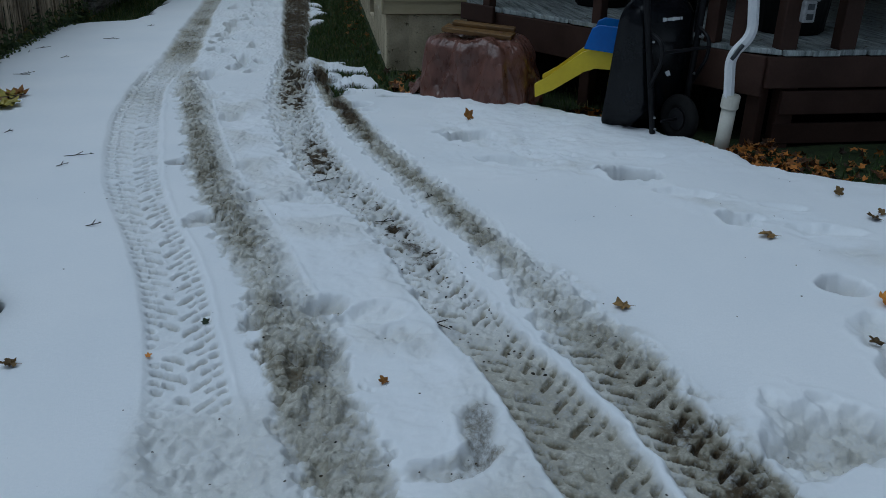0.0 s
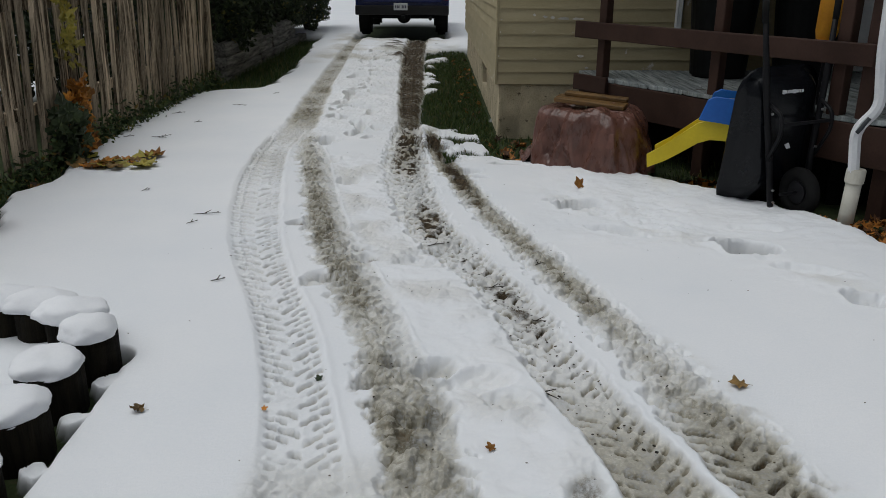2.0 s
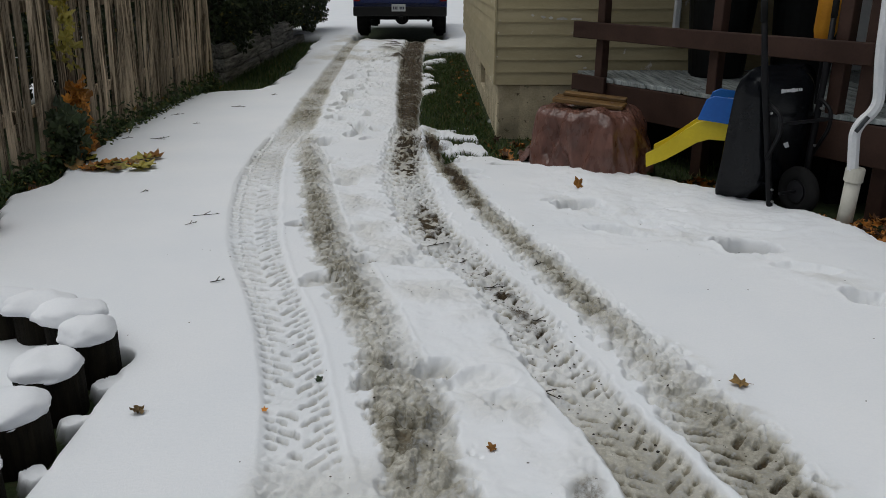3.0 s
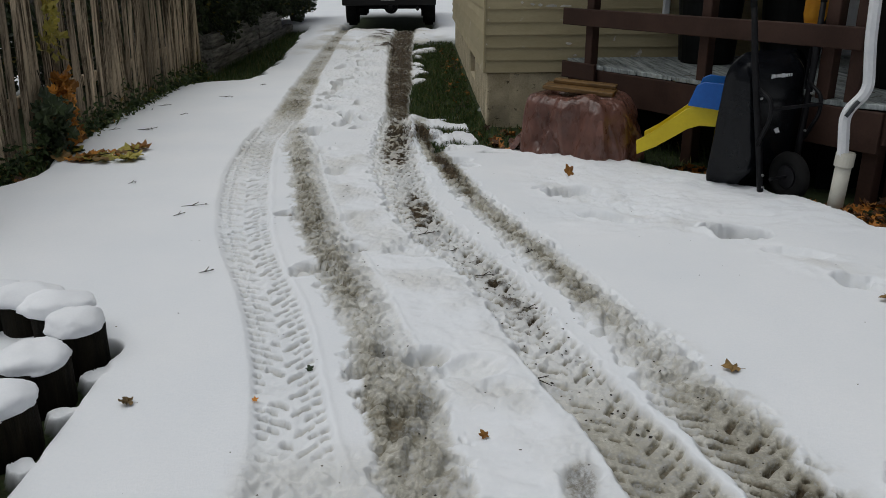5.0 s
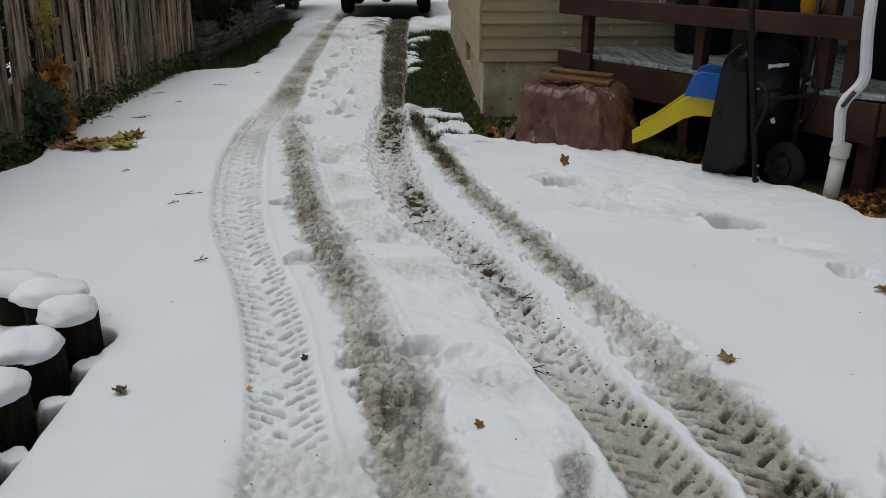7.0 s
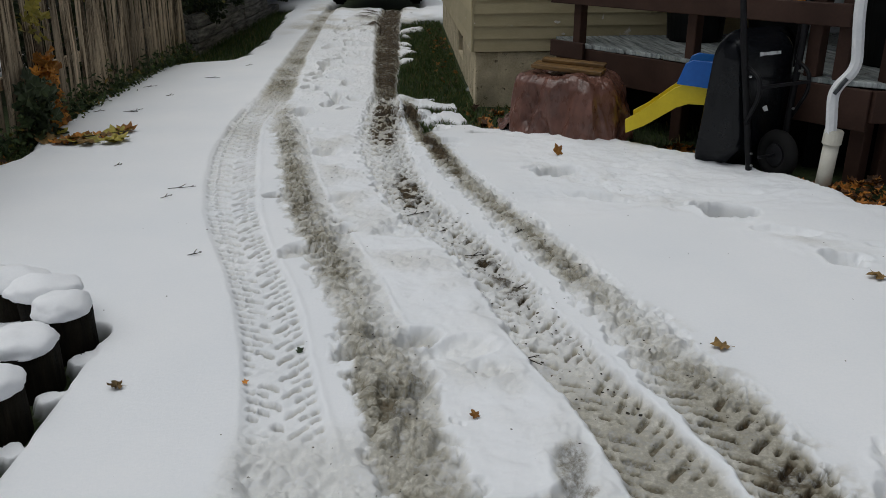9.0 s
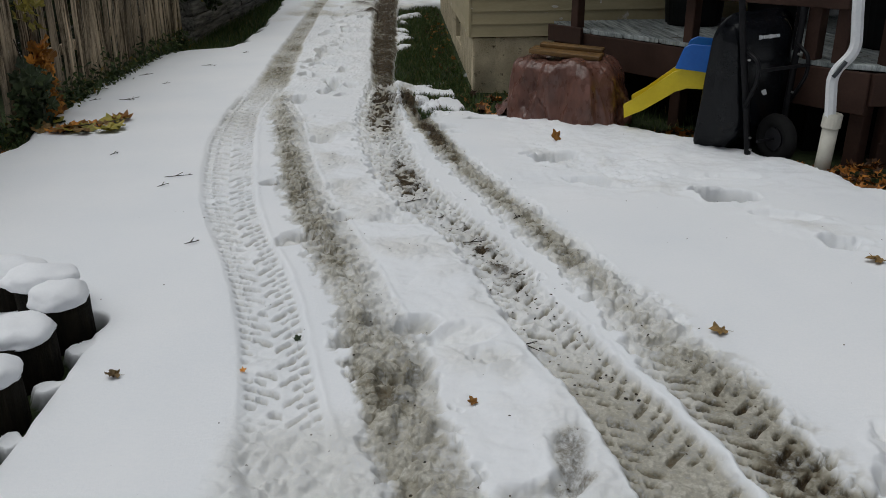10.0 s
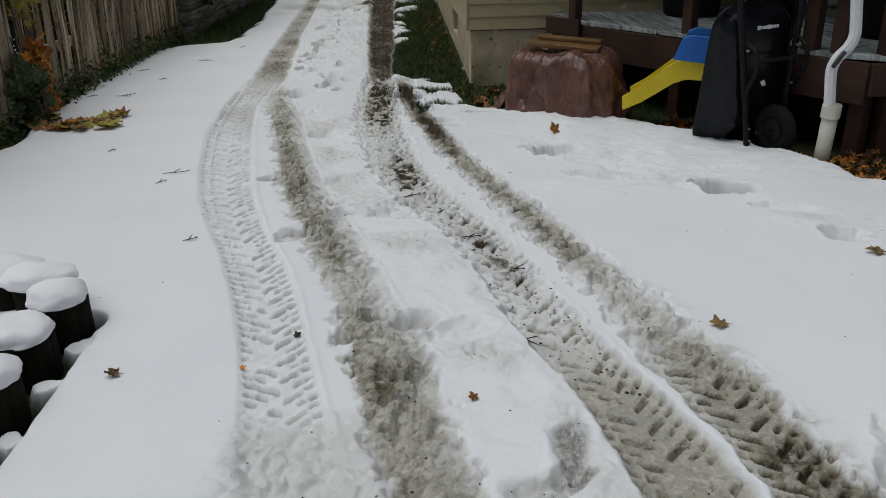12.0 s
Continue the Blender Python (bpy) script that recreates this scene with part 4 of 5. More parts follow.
def refuse_bin(m):
    b = thing("refuse_bin", m, label="large black plastic refuse bin on the porch deck", category="bin", group="bins on the porch")
    bm = cylinder(0.235, 0.30, 0.92, pose(0, 0, 0.46), 28, 0.02)
    part("body", bm, M_BIN, b, smooth=False)
    part("rim", tube([(0.31 * math.cos(a), 0.31 * math.sin(a), 0.92) for a in (k * math.pi / 14 for k in range(29))], 0.02, 8), M_BIN, b, smooth=True)
    part("lid", cylinder(0.32, 0.18, 0.12, pose(0, 0, 0.99), 28, 0.02), M_BIN, b)
    for s in (1, -1):
        part("handle", tube(rounded([(s * 0.29, -0.07, 0.72), (s * 0.36, -0.07, 0.72), (s * 0.36, 0.07, 0.72), (s * 0.29, 0.07, 0.72)], 0.03), 0.012, 8), M_BIN, b, smooth=True)
    return b


first_bin = refuse_bin(pose(2.52, 7.2, DZ))
copy_thing(first_bin, pose(3.2, 7.05, DZ, 0, 0, 40))
# Third bin is an added stand-in that fills the black area behind the corner rail.
copy_thing(first_bin, pose(3.42, 5.62, DZ, 0, 0, 75))


def porch_flag():
    b = thing("porch_flag", pose(2.68, 5.6, DZ), label="furled amber and red fabric leaning on the porch rail", category="flag")
    part("pole", tube([(0, 0, 0), (0.05, 0, 1.5)], 0.012, 8), M_STEEL, b)
    bm = tube([(-0.01, 0, 0.36), (0.0, 0, 0.5), (0.02, 0, 0.8), (0.06, 0, 1.2), (0.06, 0, 1.4)], [0.04, 0.075, 0.085, 0.09, 0.04], 9)
    part("cloth", bm, M_AMBER, b, smooth=True)
    part("band", cylinder(0.066, 0.078, 0.07, pose(-0.008, 0, 0.40), 12, 0.01), M_RED, b)


porch_flag()


def outlet():
    o = thing("outlet_box", pose(P1.x + 0.17, P1.y - 0.10, 0.83), label="grey metal outlet box on the porch post", category="outlet")
    part("box", box((0.08, 0.05, 0.13), I4, 0.008), M_GREY, o)
    for z in (0.03, -0.03):
        part("socket", box((0.045, 0.008, 0.036), pose(0, -0.027, z), 0.003), M_STRAP, o)
    part("cover", box((0.085, 0.012, 0.02), pose(0, -0.04, 0.075, 30), 0.003), M_GREY, o)


outlet()


def downspout():
    d = thing("downspout", label="white metal downspout running into a cream plastic drain pipe", category="downspout")
    part("drain_pipe", tube([(2.545, 4.70, -0.07), (2.555, 4.70, 0.1), (2.562, 4.70, 0.27)], 0.046, 18), M_PVC, d, "cream plastic pipe", True)
    part("collar", cylinder(0.056, 0.056, 0.09, pose(2.562, 4.70, 0.29, 0, 3), 20, 0.006), M_PVC, d, smooth=False)
    pts = rounded([(2.55, 4.70, 0.28), (2.515, 4.70, 0.575), (2.635, 4.70, 0.70), (2.60, 4.71, 1.0), (2.585, 4.72, 1.5), (2.56, 4.72, 2.7)], 0.07)
    part("spout", tube(pts, 0.042, 8, flat=0.8), M_WHITE, d)
    part("strap", tube([(2.50 + 0.02 * k + 0.0, 4.655 - 0.004 * (k % 2), 0.56 + 0.03 * k) for k in range(4)], 0.013, 8), M_STRAP, d, "dark rubber strap", True)
    part("gutter", box((1.4, 0.12, 0.1), pose(3.1, 4.5, 2.74), 0.01), M_WHITE, d)


downspout()


# ---- things beside the deck ----
def covered_pile():
    p = thing("covered_pile", pose(1.29, 6.42, -0.06), label="lumpy pile under a folded brown tarpaulin on the grass", category="tarp")
    rows, cols = 56, 288
    rnd = random.Random(21)
    # folds fall from the top edge and widen downwards: angle, skew, width, depth
    folds = [(2 * math.pi * (k + rnd.uniform(-0.3, 0.3)) / 15, rnd.uniform(-0.8, 0.8), rnd.uniform(0.10, 0.30), rnd.choice((-0.6, 1)) * rnd.uniform(0.08, 0.17)) for k in range(15)]
    folds += [(rnd.uniform(0, 6.28), rnd.uniform(-0.7, 0.7), rnd.uniform(0.03, 0.08), rnd.uniform(-0.05, 0.06)) for k in range(30)]
    v = []
    for r in range(rows + 1):
        f = r / rows
        for c in range(cols):
            a = 2 * math.pi * c / cols
            rad = 0.08 + 0.92 * min(1, f / 0.42)
            drop = max(0, (f - 0.36) / 0.64)
            ca, sa = math.cos(a), math.sin(a)
            fold = noise.noise(Vector((ca * 2.3, sa * 2.3, 3.0 + drop * 0.8)))
            push = 0
            for fa, skew, wide, deep in folds:
                d = abs((a - fa - skew * drop + math.pi) % (2 * math.pi) - math.pi)
                push += deep * max(0, 1 - d / (wide * (0.35 + 0.9 * drop))) * min(1, 0.25 + drop * 1.2)
            sq = 1 / max(abs(ca) ** 3.4 + abs(sa) ** 3.4, 0.1) ** (1 / 3.4)
            flare = 0.90 + 0.20 * drop + 0.10 * fold * min(1, drop + 0.3) + push
            x = 0.43 * rad * sq * ca * flare
            y = 0.35 * rad * sq * sa * flare
            top = 0.50 - 0.06 * rad ** 4 + 0.03 * fold * rad + 0.06 * noise.noise(Vector((x * 3, y * 3, 0))) - 0.06 * x
            crinkle = abs(noise.noise(Vector((x * 7 + 3, y * 7, drop * 4)))) + 0.5 * abs(noise.noise(Vector((x * 17, y * 17, drop * 8))))
            z = top * (1 - drop ** 1.1) - 0.035 * crinkle * (1 - 0.6 * drop) + 0.02
            v.append((x, y, max(0.004, z)))
    faces = [(r * cols + c, r * cols + (c + 1) % cols, (r + 1) * cols + (c + 1) % cols, (r + 1) * cols + c) for r in range(rows) for c in range(cols)]
    bm = bmesh.new()
    bv = [bm.verts.new(q) for q in v]
    for f in faces:
        bm.faces.new([bv[k] for k in f])
    bm.faces.new(bv[:cols][::-1])
    bmesh.ops.rotate(bm, verts=bm.verts, cent=(0, 0, 0), matrix=Matrix.Rotation(radians(-38), 3, "Z"))
    for q in bm.verts:
        out = Vector((q.co.x, q.co.y, 0.25 * q.co.z)).normalized()
        lean = q.co.x * 0.8
        big = noise.voronoi(Vector((q.co.x * 5.2, q.co.y * 5.2, q.co.z * 0.7 + lean)))[0][0]
        small = noise.voronoi(Vector((q.co.x * 12 + 7, q.co.y * 12, q.co.z * 3 - lean)))[0][0]
        q.co += out * (0.075 * (big - 0.42) + 0.022 * (small - 0.42)) * min(1, 0.35 + q.co.z * 4)
    part("tarpaulin", bm, M_TARP, p, "creased brown tarpaulin", True)
    flap = bmesh.new()
    n = 14
    g = [[flap.verts.new((-0.34 - 0.22 * i / n, 0.10 + 0.5 * (j / n - 0.3) * (1 - 0.4 * i / n), 0.16 * (1 - i / n) + 0.035 + 0.05 * noise.noise(Vector((i * 0.35, j * 0.35, 2))))) for j in range(n + 1)] for i in range(n + 1)]
    for i in range(n):
        for j in range(n):
            flap.faces.new((g[i][j], g[i + 1][j], g[i + 1][j + 1], g[i][j + 1]))
    part("loose_flap", flap, M_TARP, p, "crumpled loose corner of tarpaulin", True)
    b = thing("plank", pose(1.25, 6.36, 0.475, 2, 4, -24), label="short wet brown board lying on the tarpaulin", category="board")
    part("board", box((0.56, 0.19, 0.035), I4, 0.005), M_PLANK, b)
    part("board", box((0.50, 0.10, 0.03), pose(0.02, 0.09, 0.033, 0, 0, 3), 0.005), M_PLANK, b)


covered_pile()


def toy_slide():
    s = thing("toy_slide", pose(1.99, 5.80, -0.06, 0, 0, -24), label="blue and yellow plastic toddler slide", category="slide")
    path = [(-0.37, 0.25), (-0.26, 0.32), (-0.15, 0.41), (-0.04, 0.50), (0.02, 0.525), (0.24, 0.52), (0.36, 0.52)]
    low = [(-0.36, 0.15), (-0.23, 0.215), (-0.12, 0.29), (-0.02, 0.365), (0.06, 0.395), (0.24, 0.39), (0.36, 0.385)]
    side = path + low[::-1]
    for y in (-0.19, 0.17):
        part("side_wall", prism(side, 0.022, Matrix(((1, 0, 0, 0), (0, 0, -1, y), (0, 1, 0, 0), (0, 0, 0, 1))), 0.004), M_YELLOW, s, "yellow side rail")
    bm = bmesh.new()
    rows = [[bm.verts.new((x, y, z + 0.02)) for y in (-0.185, 0.165)] for x, z in low]
    rows2 = [[bm.verts.new((x, y, z - 0.0)) for y in (-0.185, 0.165)] for x, z in low]
    for a, b in zip(rows, rows[1:]):
        bm.faces.new((a[0], a[1], b[1], b[0]))
    for a, b in zip(rows2, rows2[1:]):
        bm.faces.new((a[1], a[0], b[0], b[1]))
    for k in (0, 1):
        for a, b, c, d in zip(rows, rows[1:], rows2[1:], rows2):
            bm.faces.new((a[k], b[k], c[k], d[k]))
    part("chute", bm, M_YELLOW, s, "yellow chute")
    hood = [(-0.03, 0.53), (0.02, 0.675), (0.07, 0.70), (0.24, 0.68), (0.28, 0.77), (0.40, 0.77), (0.44, 0.0), (0.36, 0.0), (0.33, 0.50)]
    for y in (-0.215, 0.195):
        part("panel", prism(hood, 0.026, Matrix(((1, 0, 0, 0), (0, 0, -1, y), (0, 1, 0, 0), (0, 0, 0, 1))), 0.005), M_BLUE, s, "blue side panel")
    part("platform", box((0.14, 0.40, 0.05), pose(0.40, -0.01, 0.50), 0.01), M_BLUE, s, "blue platform")
    for z in (0.15, 0.32):
        part("rung", cylinder(0.016, 0.016, 0.4, pose(0.42, -0.01, z, 90), 10), M_BLUE, s)


toy_slide()


def wheelbarrow():
    # stands on its nose, leaning back: x across, y out of the underside, z up along the handles
    w = thing("wheelbarrow", pose(2.335, 5.14, -0.05, -3, -1.4, 20), label="black poly wheelbarrow stood on its nose against the deck", category="wheelbarrow")
    # tray: rings from the floor (y=0) to the rim (y=depth)
    bm = bmesh.new()

    def ring(y, x, z0, z1, r):
        pts = []
        for cx, cz, a0 in ((x - r, z1 - r, 0), (-x + r, z1 - r, 90), (-x + r, z0 + r, 180), (x - r, z0 + r, 270)):
            for k in range(7):
                a = radians(a0 + 15 * k)
                pts.append(bm.verts.new((cx + r * math.cos(a), y, cz + r * math.sin(a))))
        return pts

    rings = [ring(0.0, 0.20, 0.22, 0.80, 0.08), ring(0.03, 0.235, 0.16, 0.845, 0.10), ring(0.11, 0.27, 0.07, 0.885, 0.13), ring(0.215, 0.305, 0.0, 0.915, 0.16), ring(0.22, 0.33, -0.02, 0.94, 0.17), ring(0.207, 0.332, -0.022, 0.943, 0.17),
             ring(0.203, 0.31, 0.002, 0.915, 0.16), ring(0.11, 0.262, 0.078, 0.877, 0.12), ring(0.04, 0.225, 0.17, 0.835, 0.09), ring(0.012, 0.195, 0.225, 0.795, 0.08)]
    n = len(rings[0])
    for a, b in zip(rings, rings[1:]):
        for k in range(n):
            bm.faces.new((a[k], a[(k + 1) % n], b[(k + 1) % n], b[k]))
    bm.faces.new(rings[0])
    bm.faces.new(rings[-1][::-1])
    for v in bm.verts:
        v.co.y *= 1.3 - 0.95 * v.co.z
    part("tray", bm, M_BLACK, w, "glossy black tray", True)
    for s in (-1, 1):
        bmh = tube([(s * 0.13, -0.05, 0.0), (s * 0.17, -0.045, 0.35), (s * 0.24, -0.04, 0.85), (s * 0.285, -0.035, 1.33)], [0.021, 0.022, 0.022, 0.017], 10)
        h = part("handle", bmh, M_STEEL, w, smooth=True)
        part("grip", tube([(s * 0.277, -0.035, 1.22), (s * 0.287, -0.035, 1.36)], 0.021, 10), M_RUBBER_AND_SHADE, h, smooth=True)
        part("leg", tube(rounded([(s * 0.21, -0.05, 0.72), (s * 0.2, -0.16, 0.66), (s * 0.2, -0.16, 0.54), (s * 0.19, -0.05, 0.36)], 0.05), 0.013, 8), M_STEEL, w, smooth=True)
        for z in (0.08, 0.16, 0.42, 0.66):
            part("bolt", cylinder(0.008, 0.008, 0.012, pose(s * (0.13 + z * 0.11), -0.075, z, 90), 8), M_BOLT, w)
    part("leg_brace", box((0.42, 0.03, 0.02), pose(0, -0.16, 0.6), 0.004), M_STEEL, w)
    tyre = bmesh.new()
    R, r, N, K = 0.118, 0.045, 30, 12
    ringv = [[tyre.verts.new((r * 0.9 * math.sin(b), (R + r * math.cos(b)) * math.cos(a), (R + r * math.cos(b)) * math.sin(a))) for b in (2 * math.pi * j / K for j in range(K))] for a in (2 * math.pi * i / N for i in range(N))]
    for i in range(N):
        for j in range(K):
            tyre.faces.new((ringv[i][j], ringv[(i + 1) % N][j], ringv[(i + 1) % N][(j + 1) % K], ringv[i][(j + 1) % K]))
    bmesh.ops.transform(tyre, matrix=pose(0, -0.15, 0.15), verts=tyre.verts)
    wh = part("wheel", tyre, M_RUBBER_AND_SHADE, w, "black pneumatic tyre", True)
    part("rim", cylinder(0.082, 0.082, 0.06, pose(0, -0.15, 0.15, 0, 90), 20, 0.01), M_STEEL, wh)
    part("axle", cylinder(0.01, 0.01, 0.32, pose(0, -0.15, 0.15, 0, 90), 10), M_STEEL, w)
    # the pale maker's mark as plain bars
    for k, wd in enumerate((0.022, 0.014, 0.010, 0.016, 0.014, 0.022, 0.014, 0.014, 0.008, 0.014)):
        x = -0.11 + k * 0.021
        part("mark", box((wd, 0.003, 0.026 if k in (0, 5) else 0.019), pose(0.8 * x + 0.03, -0.004, 0.782, 0), 0.0), M_WHITE, w)
    part("sticker", prism([(0, 0), (0.035, 0.01), (0.05, -0.025), (0.02, -0.03)], 0.003, pose(-0.02, -0.004, 0.44, 90)), M_WHITE, w, "torn white sticker")


wheelbarrow()

# ---- the fence side ----
FX = -3.06


def build_fence():
    f = thing("picket_fence", label="old weathered grey-brown wooden picket fence with gaps", category="fence")
    rr = random.Random(12)
    shapes = []
    for k in range(9):
        wd, ln = rr.uniform(0.065, 0.095), rr.uniform(1.5, 1.75)
        bm = bmesh.new()
        segs = 6
        rows = []
        for i in range(segs + 1):
            z = ln * i / segs
            j = rr.uniform(-0.006, 0.006)
            h = wd / 2 * (1 + rr.uniform(-0.06, 0.06)) * (1 if i < segs else 0.35)
            rows.append([bm.verts.new(q) for q in ((0.0, -h + j, z), (0.024, -h * 0.7 + j, z), (0.034, j, z), (0.024, h * 0.7 + j, z), (0.0, h + j, z), (-0.012, j, z))])
        for a, b in zip(rows, rows[1:]):
            for c in range(6):
                bm.faces.new((a[c], a[(c + 1) % 6], b[(c + 1) % 6], b[c]))
        bm.faces.new(rows[0][::-1])
        bm.faces.new(rows[-1])
        bmesh.ops.recalc_face_normals(bm, faces=bm.faces)
        me = bpy.data.meshes.new("picket")
        bm.to_mesh(me)
        bm.free()
        me.materials.append(M_PICKET)
        shapes.append(me)
    y = 3.6
    while y < 11.1:
        ob = part("picket", rr.choice(shapes), None, f)
        ob.matrix_local = pose(FX + rr.uniform(-0.012, 0.012), y, -0.08 + rr.uniform(-0.02, 0.05), rr.uniform(-2.2, 2.2), rr.uniform(0, 3), rr.uniform(-7, 7))
        y += rr.uniform(0.115, 0.175)
    for z in (0.42, 1.2):
        part("rail", box((0.04, 7.6, 0.09), pose(FX - 0.045, 7.35, z), 0.006), M_PICKET, f)
    for yy in (3.6, 6.1, 8.6):
        part("post", box((0.1, 0.1, 1.7), pose(FX - 0.12, yy, 0.75), 0.008), M_PICKET, f)
    part("post", box((0.11, 0.11, 1.75), pose(FX, 11.18, 0.8), 0.01), M_PICKET, f, "square end post")


build_fence()


def timber_wall():
    t = thing("timber_wall", label="low stacked grey timber retaining wall with soil behind", category="retaining wall", kind="structure")
    rr = random.Random(3)
    me = []
    for ln in (2.4, 1.2):
        bm = box((0.18, ln, 0.185), I4, 0.025, 2)
        bmesh.ops.recalc_face_normals(bm, faces=bm.faces)
        m = bpy.data.meshes.new("timber")
        bm.to_mesh(m)
        bm.free()
        m.materials.append(M_TIMBER)
        me.append(m)
    for k in range(3):
        y = 11.55
        if k % 2:
            ob = part("timber", me[1], None, t)
            ob.matrix_local = pose(-3.0, y + 0.6, 0.0 + k * 0.19)
            y += 1.22
        while y < 17.5:
            ob = part("timber", me[0], None, t)
            ob.matrix_local = pose(-3.0 - 0.02 * k + rr.uniform(-0.03, 0.03), y + 1.2, 0.0 + k * 0.19 + 0.004 * (y - 11), 0, 0, rr.uniform(-0.5, 0.5))
            y += 2.42
    bank = bmesh.new()
    g = [[bank.verts.new((-3.06 - 0.5 * i, 11.6 + 0.7 * j, 0.42 + 0.012 * 0.7 * j + 0.05 * i + 0.06 * noise.noise(Vector((i, j, 0))))) for j in range(15)] for i in range(9)]
    for i in range(8):
        for j in range(14):
            bank.faces.new((g[i][j], g[i + 1][j], g[i + 1][j + 1], g[i][j + 1]))
    part("soil", bank, M_LOG, t, "dark soil bank", True)
    part("timber", box((2.4, 0.15, 0.6), pose(-4.25, 11.6, 0.2), 0.015), M_TIMBER, t)


timber_wall()


def leaf_cloud(name, count, place, size, mat, seed):
    """Many small folded leaves; place(r) gives a centre."""
    r = np.random.RandomState(seed)
    c = place(r, count)
    s = size * r.uniform(0.6, 1.3, (count, 1))
    a = r.normal(size=(count, 3))
    a /= np.linalg.norm(a, axis=1, keepdims=True)
    b = np.cross(a, r.normal(size=(count, 3)))
    b /= np.linalg.norm(b, axis=1, keepdims=True)
    n = np.cross(a, b)
    v = np.stack([c - a * s, c + b * s * 0.45 + n * s * 0.15, c + a * s, c - b * s * 0.45 + n * s * 0.15], 1).reshape(-1, 3)
    i = np.arange(count)[:, None] * 4
    faces = np.concatenate([i + [0, 1, 2], i + [0, 2, 3]], 1).reshape(-1, 3)
    return array_mesh(name, v, faces, mat)


def evergreen_shrub(m, rx, ry, rz, count, seed, label):
    s = thing("evergreen_shrub", m, label=label, category="shrub")
    rr = random.Random(seed)
    bm = None
    for k in range(9):
        a = rr.uniform(0, 6.28)
        tip = (rx * 0.7 * math.cos(a), ry * 0.7 * math.sin(a), rz * rr.uniform(1.0, 1.7))
        bm = tube([(0, 0, -0.05), (tip[0] * 0.4, tip[1] * 0.4, tip[2] * 0.5), tip], [0.04, 0.025, 0.008], 6, bm)
    part("branches", bm, M_TWIG, s, "dark bare branches")

    def place(r, n):
        d = r.normal(size=(n, 3))
        d /= np.linalg.norm(d, axis=1, keepdims=True)
        rad = r.uniform(0.55, 1.0, (n, 1)) ** 0.5
        p = d * rad * (1 + 0.25 * np.sin(7 * d[:, :1] + 5 * d[:, 1:2]) * np.cos(6 * d[:, 2:]))
        return p * [rx, ry, rz] + [0, 0, rz * 0.95]

    part("crown", leaf_cloud("crown", count, place, 0.05, M_HEDGE, seed), None, s, "dense dark green leaves")
    return s


# The first two crowns are carried up out of view to shade wall and grass.
evergreen_shrub(pose(-3.35, 12.4, 0.12), 0.7, 1.0, 1.2, 12000, 3, "dark evergreen shrub spilling over the timber wall")
evergreen_shrub(pose(-3.35, 14.4, 0.2), 0.65, 1.4, 1.2, 12000, 4, "dense dark shrub behind the timber wall")
evergreen_shrub(pose(-3.3, 17.6, 0.2), 0.6, 1.9, 0.9, 11000, 5, "large dark shrub on the bank")
evergreen_shrub(pose(-3.15, 20.4, 0.15), 0.65, 1.9, 0.9, 9000, 7, "dark low evergreen at the end of the bank")
evergreen_shrub(pose(-4.3, 10.2, -0.05), 0.8, 1.4, 0.95, 7000, 6, "dark overgrown shrub behind the picket fence")
evergreen_shrub(pose(-4.6, 7.9, -0.05), 0.7, 1.2, 0.8, 6000, 8, "dark tangled shrub behind the picket fence")


def log_edging():
    rr = random.Random(9)
    spots = [(-1.335, 2.84, 0.105, 0.12), (-1.375, 2.58, 0.115, 0.105), (-1.365, 2.27, 0.12, 0.11), (-1.37, 1.96, 0.12, 0.105), (-1.39, 1.67, 0.115, 0.105),
             (-1.48, 3.01, 0.10, 0.12), (-1.64, 3.09, 0.10, 0.125), (-1.80, 3.14, 0.10, 0.12), (-1.96, 3.16, 0.10, 0.125), (-2.12, 3.16, 0.10, 0.12)]
    for x, y, r, h in spots:
        lg = thing("edging_log", pose(x, y, -0.1), label="short dark upright log with a thick cap of snow", category="log", group="logs edging the bed")
        bm = bmesh.new()
        seg = 22
        rows = []
        for i in range(7):
            z = (h + 0.1) * i / 6
            rows.append([bm.verts.new(((r + 0.008 * noise.noise(Vector((math.cos(a) * 5 + x * 9, math.sin(a) * 5, z * 6)))) * math.cos(a), (r + 0.008 * noise.noise(Vector((math.cos(a) * 5, math.sin(a) * 5 + y * 9, z * 6)))) * math.sin(a), z)) for a in (2 * math.pi * k / seg for k in range(seg))])
        for a, b in zip(rows, rows[1:]):
            for k in range(seg):
                bm.faces.new((a[k], a[(k + 1) % seg], b[(k + 1) % seg], b[k]))
        bm.faces.new(rows[-1])
        part("trunk", bm, M_LOG, lg, "dark wet bark", True)
        cap = bmesh.new()
        bmesh.ops.create_icosphere(cap, subdivisions=4, radius=1.0)
        for v in cap.verts:
            c = v.co.copy()
            wob = 1 + 0.16 * noise.noise(c * 1.6 + Vector((x * 7, y * 7, 0))) + 0.05 * noise.noise(c * 5 + Vector((x, y, 5))) + 0.02 * noise.noise(c * 14 + Vector((y, x, 2)))
            flat = math.copysign(abs(c.z) ** 0.85, c.z)
            v.co = Vector((c.x * (r + 0.006) * wob * (1.4 if y > 2.95 else 1.0), c.y * (r + 0.008) * wob, h + 0.1 + (0.062 * flat * wob + 0.004 if c.z > 0 else 0.004 + 0.018 * flat * wob)))
        part("snow_cap", cap, M_CAP, lg, "smooth white cap of snow", True)


log_edging()


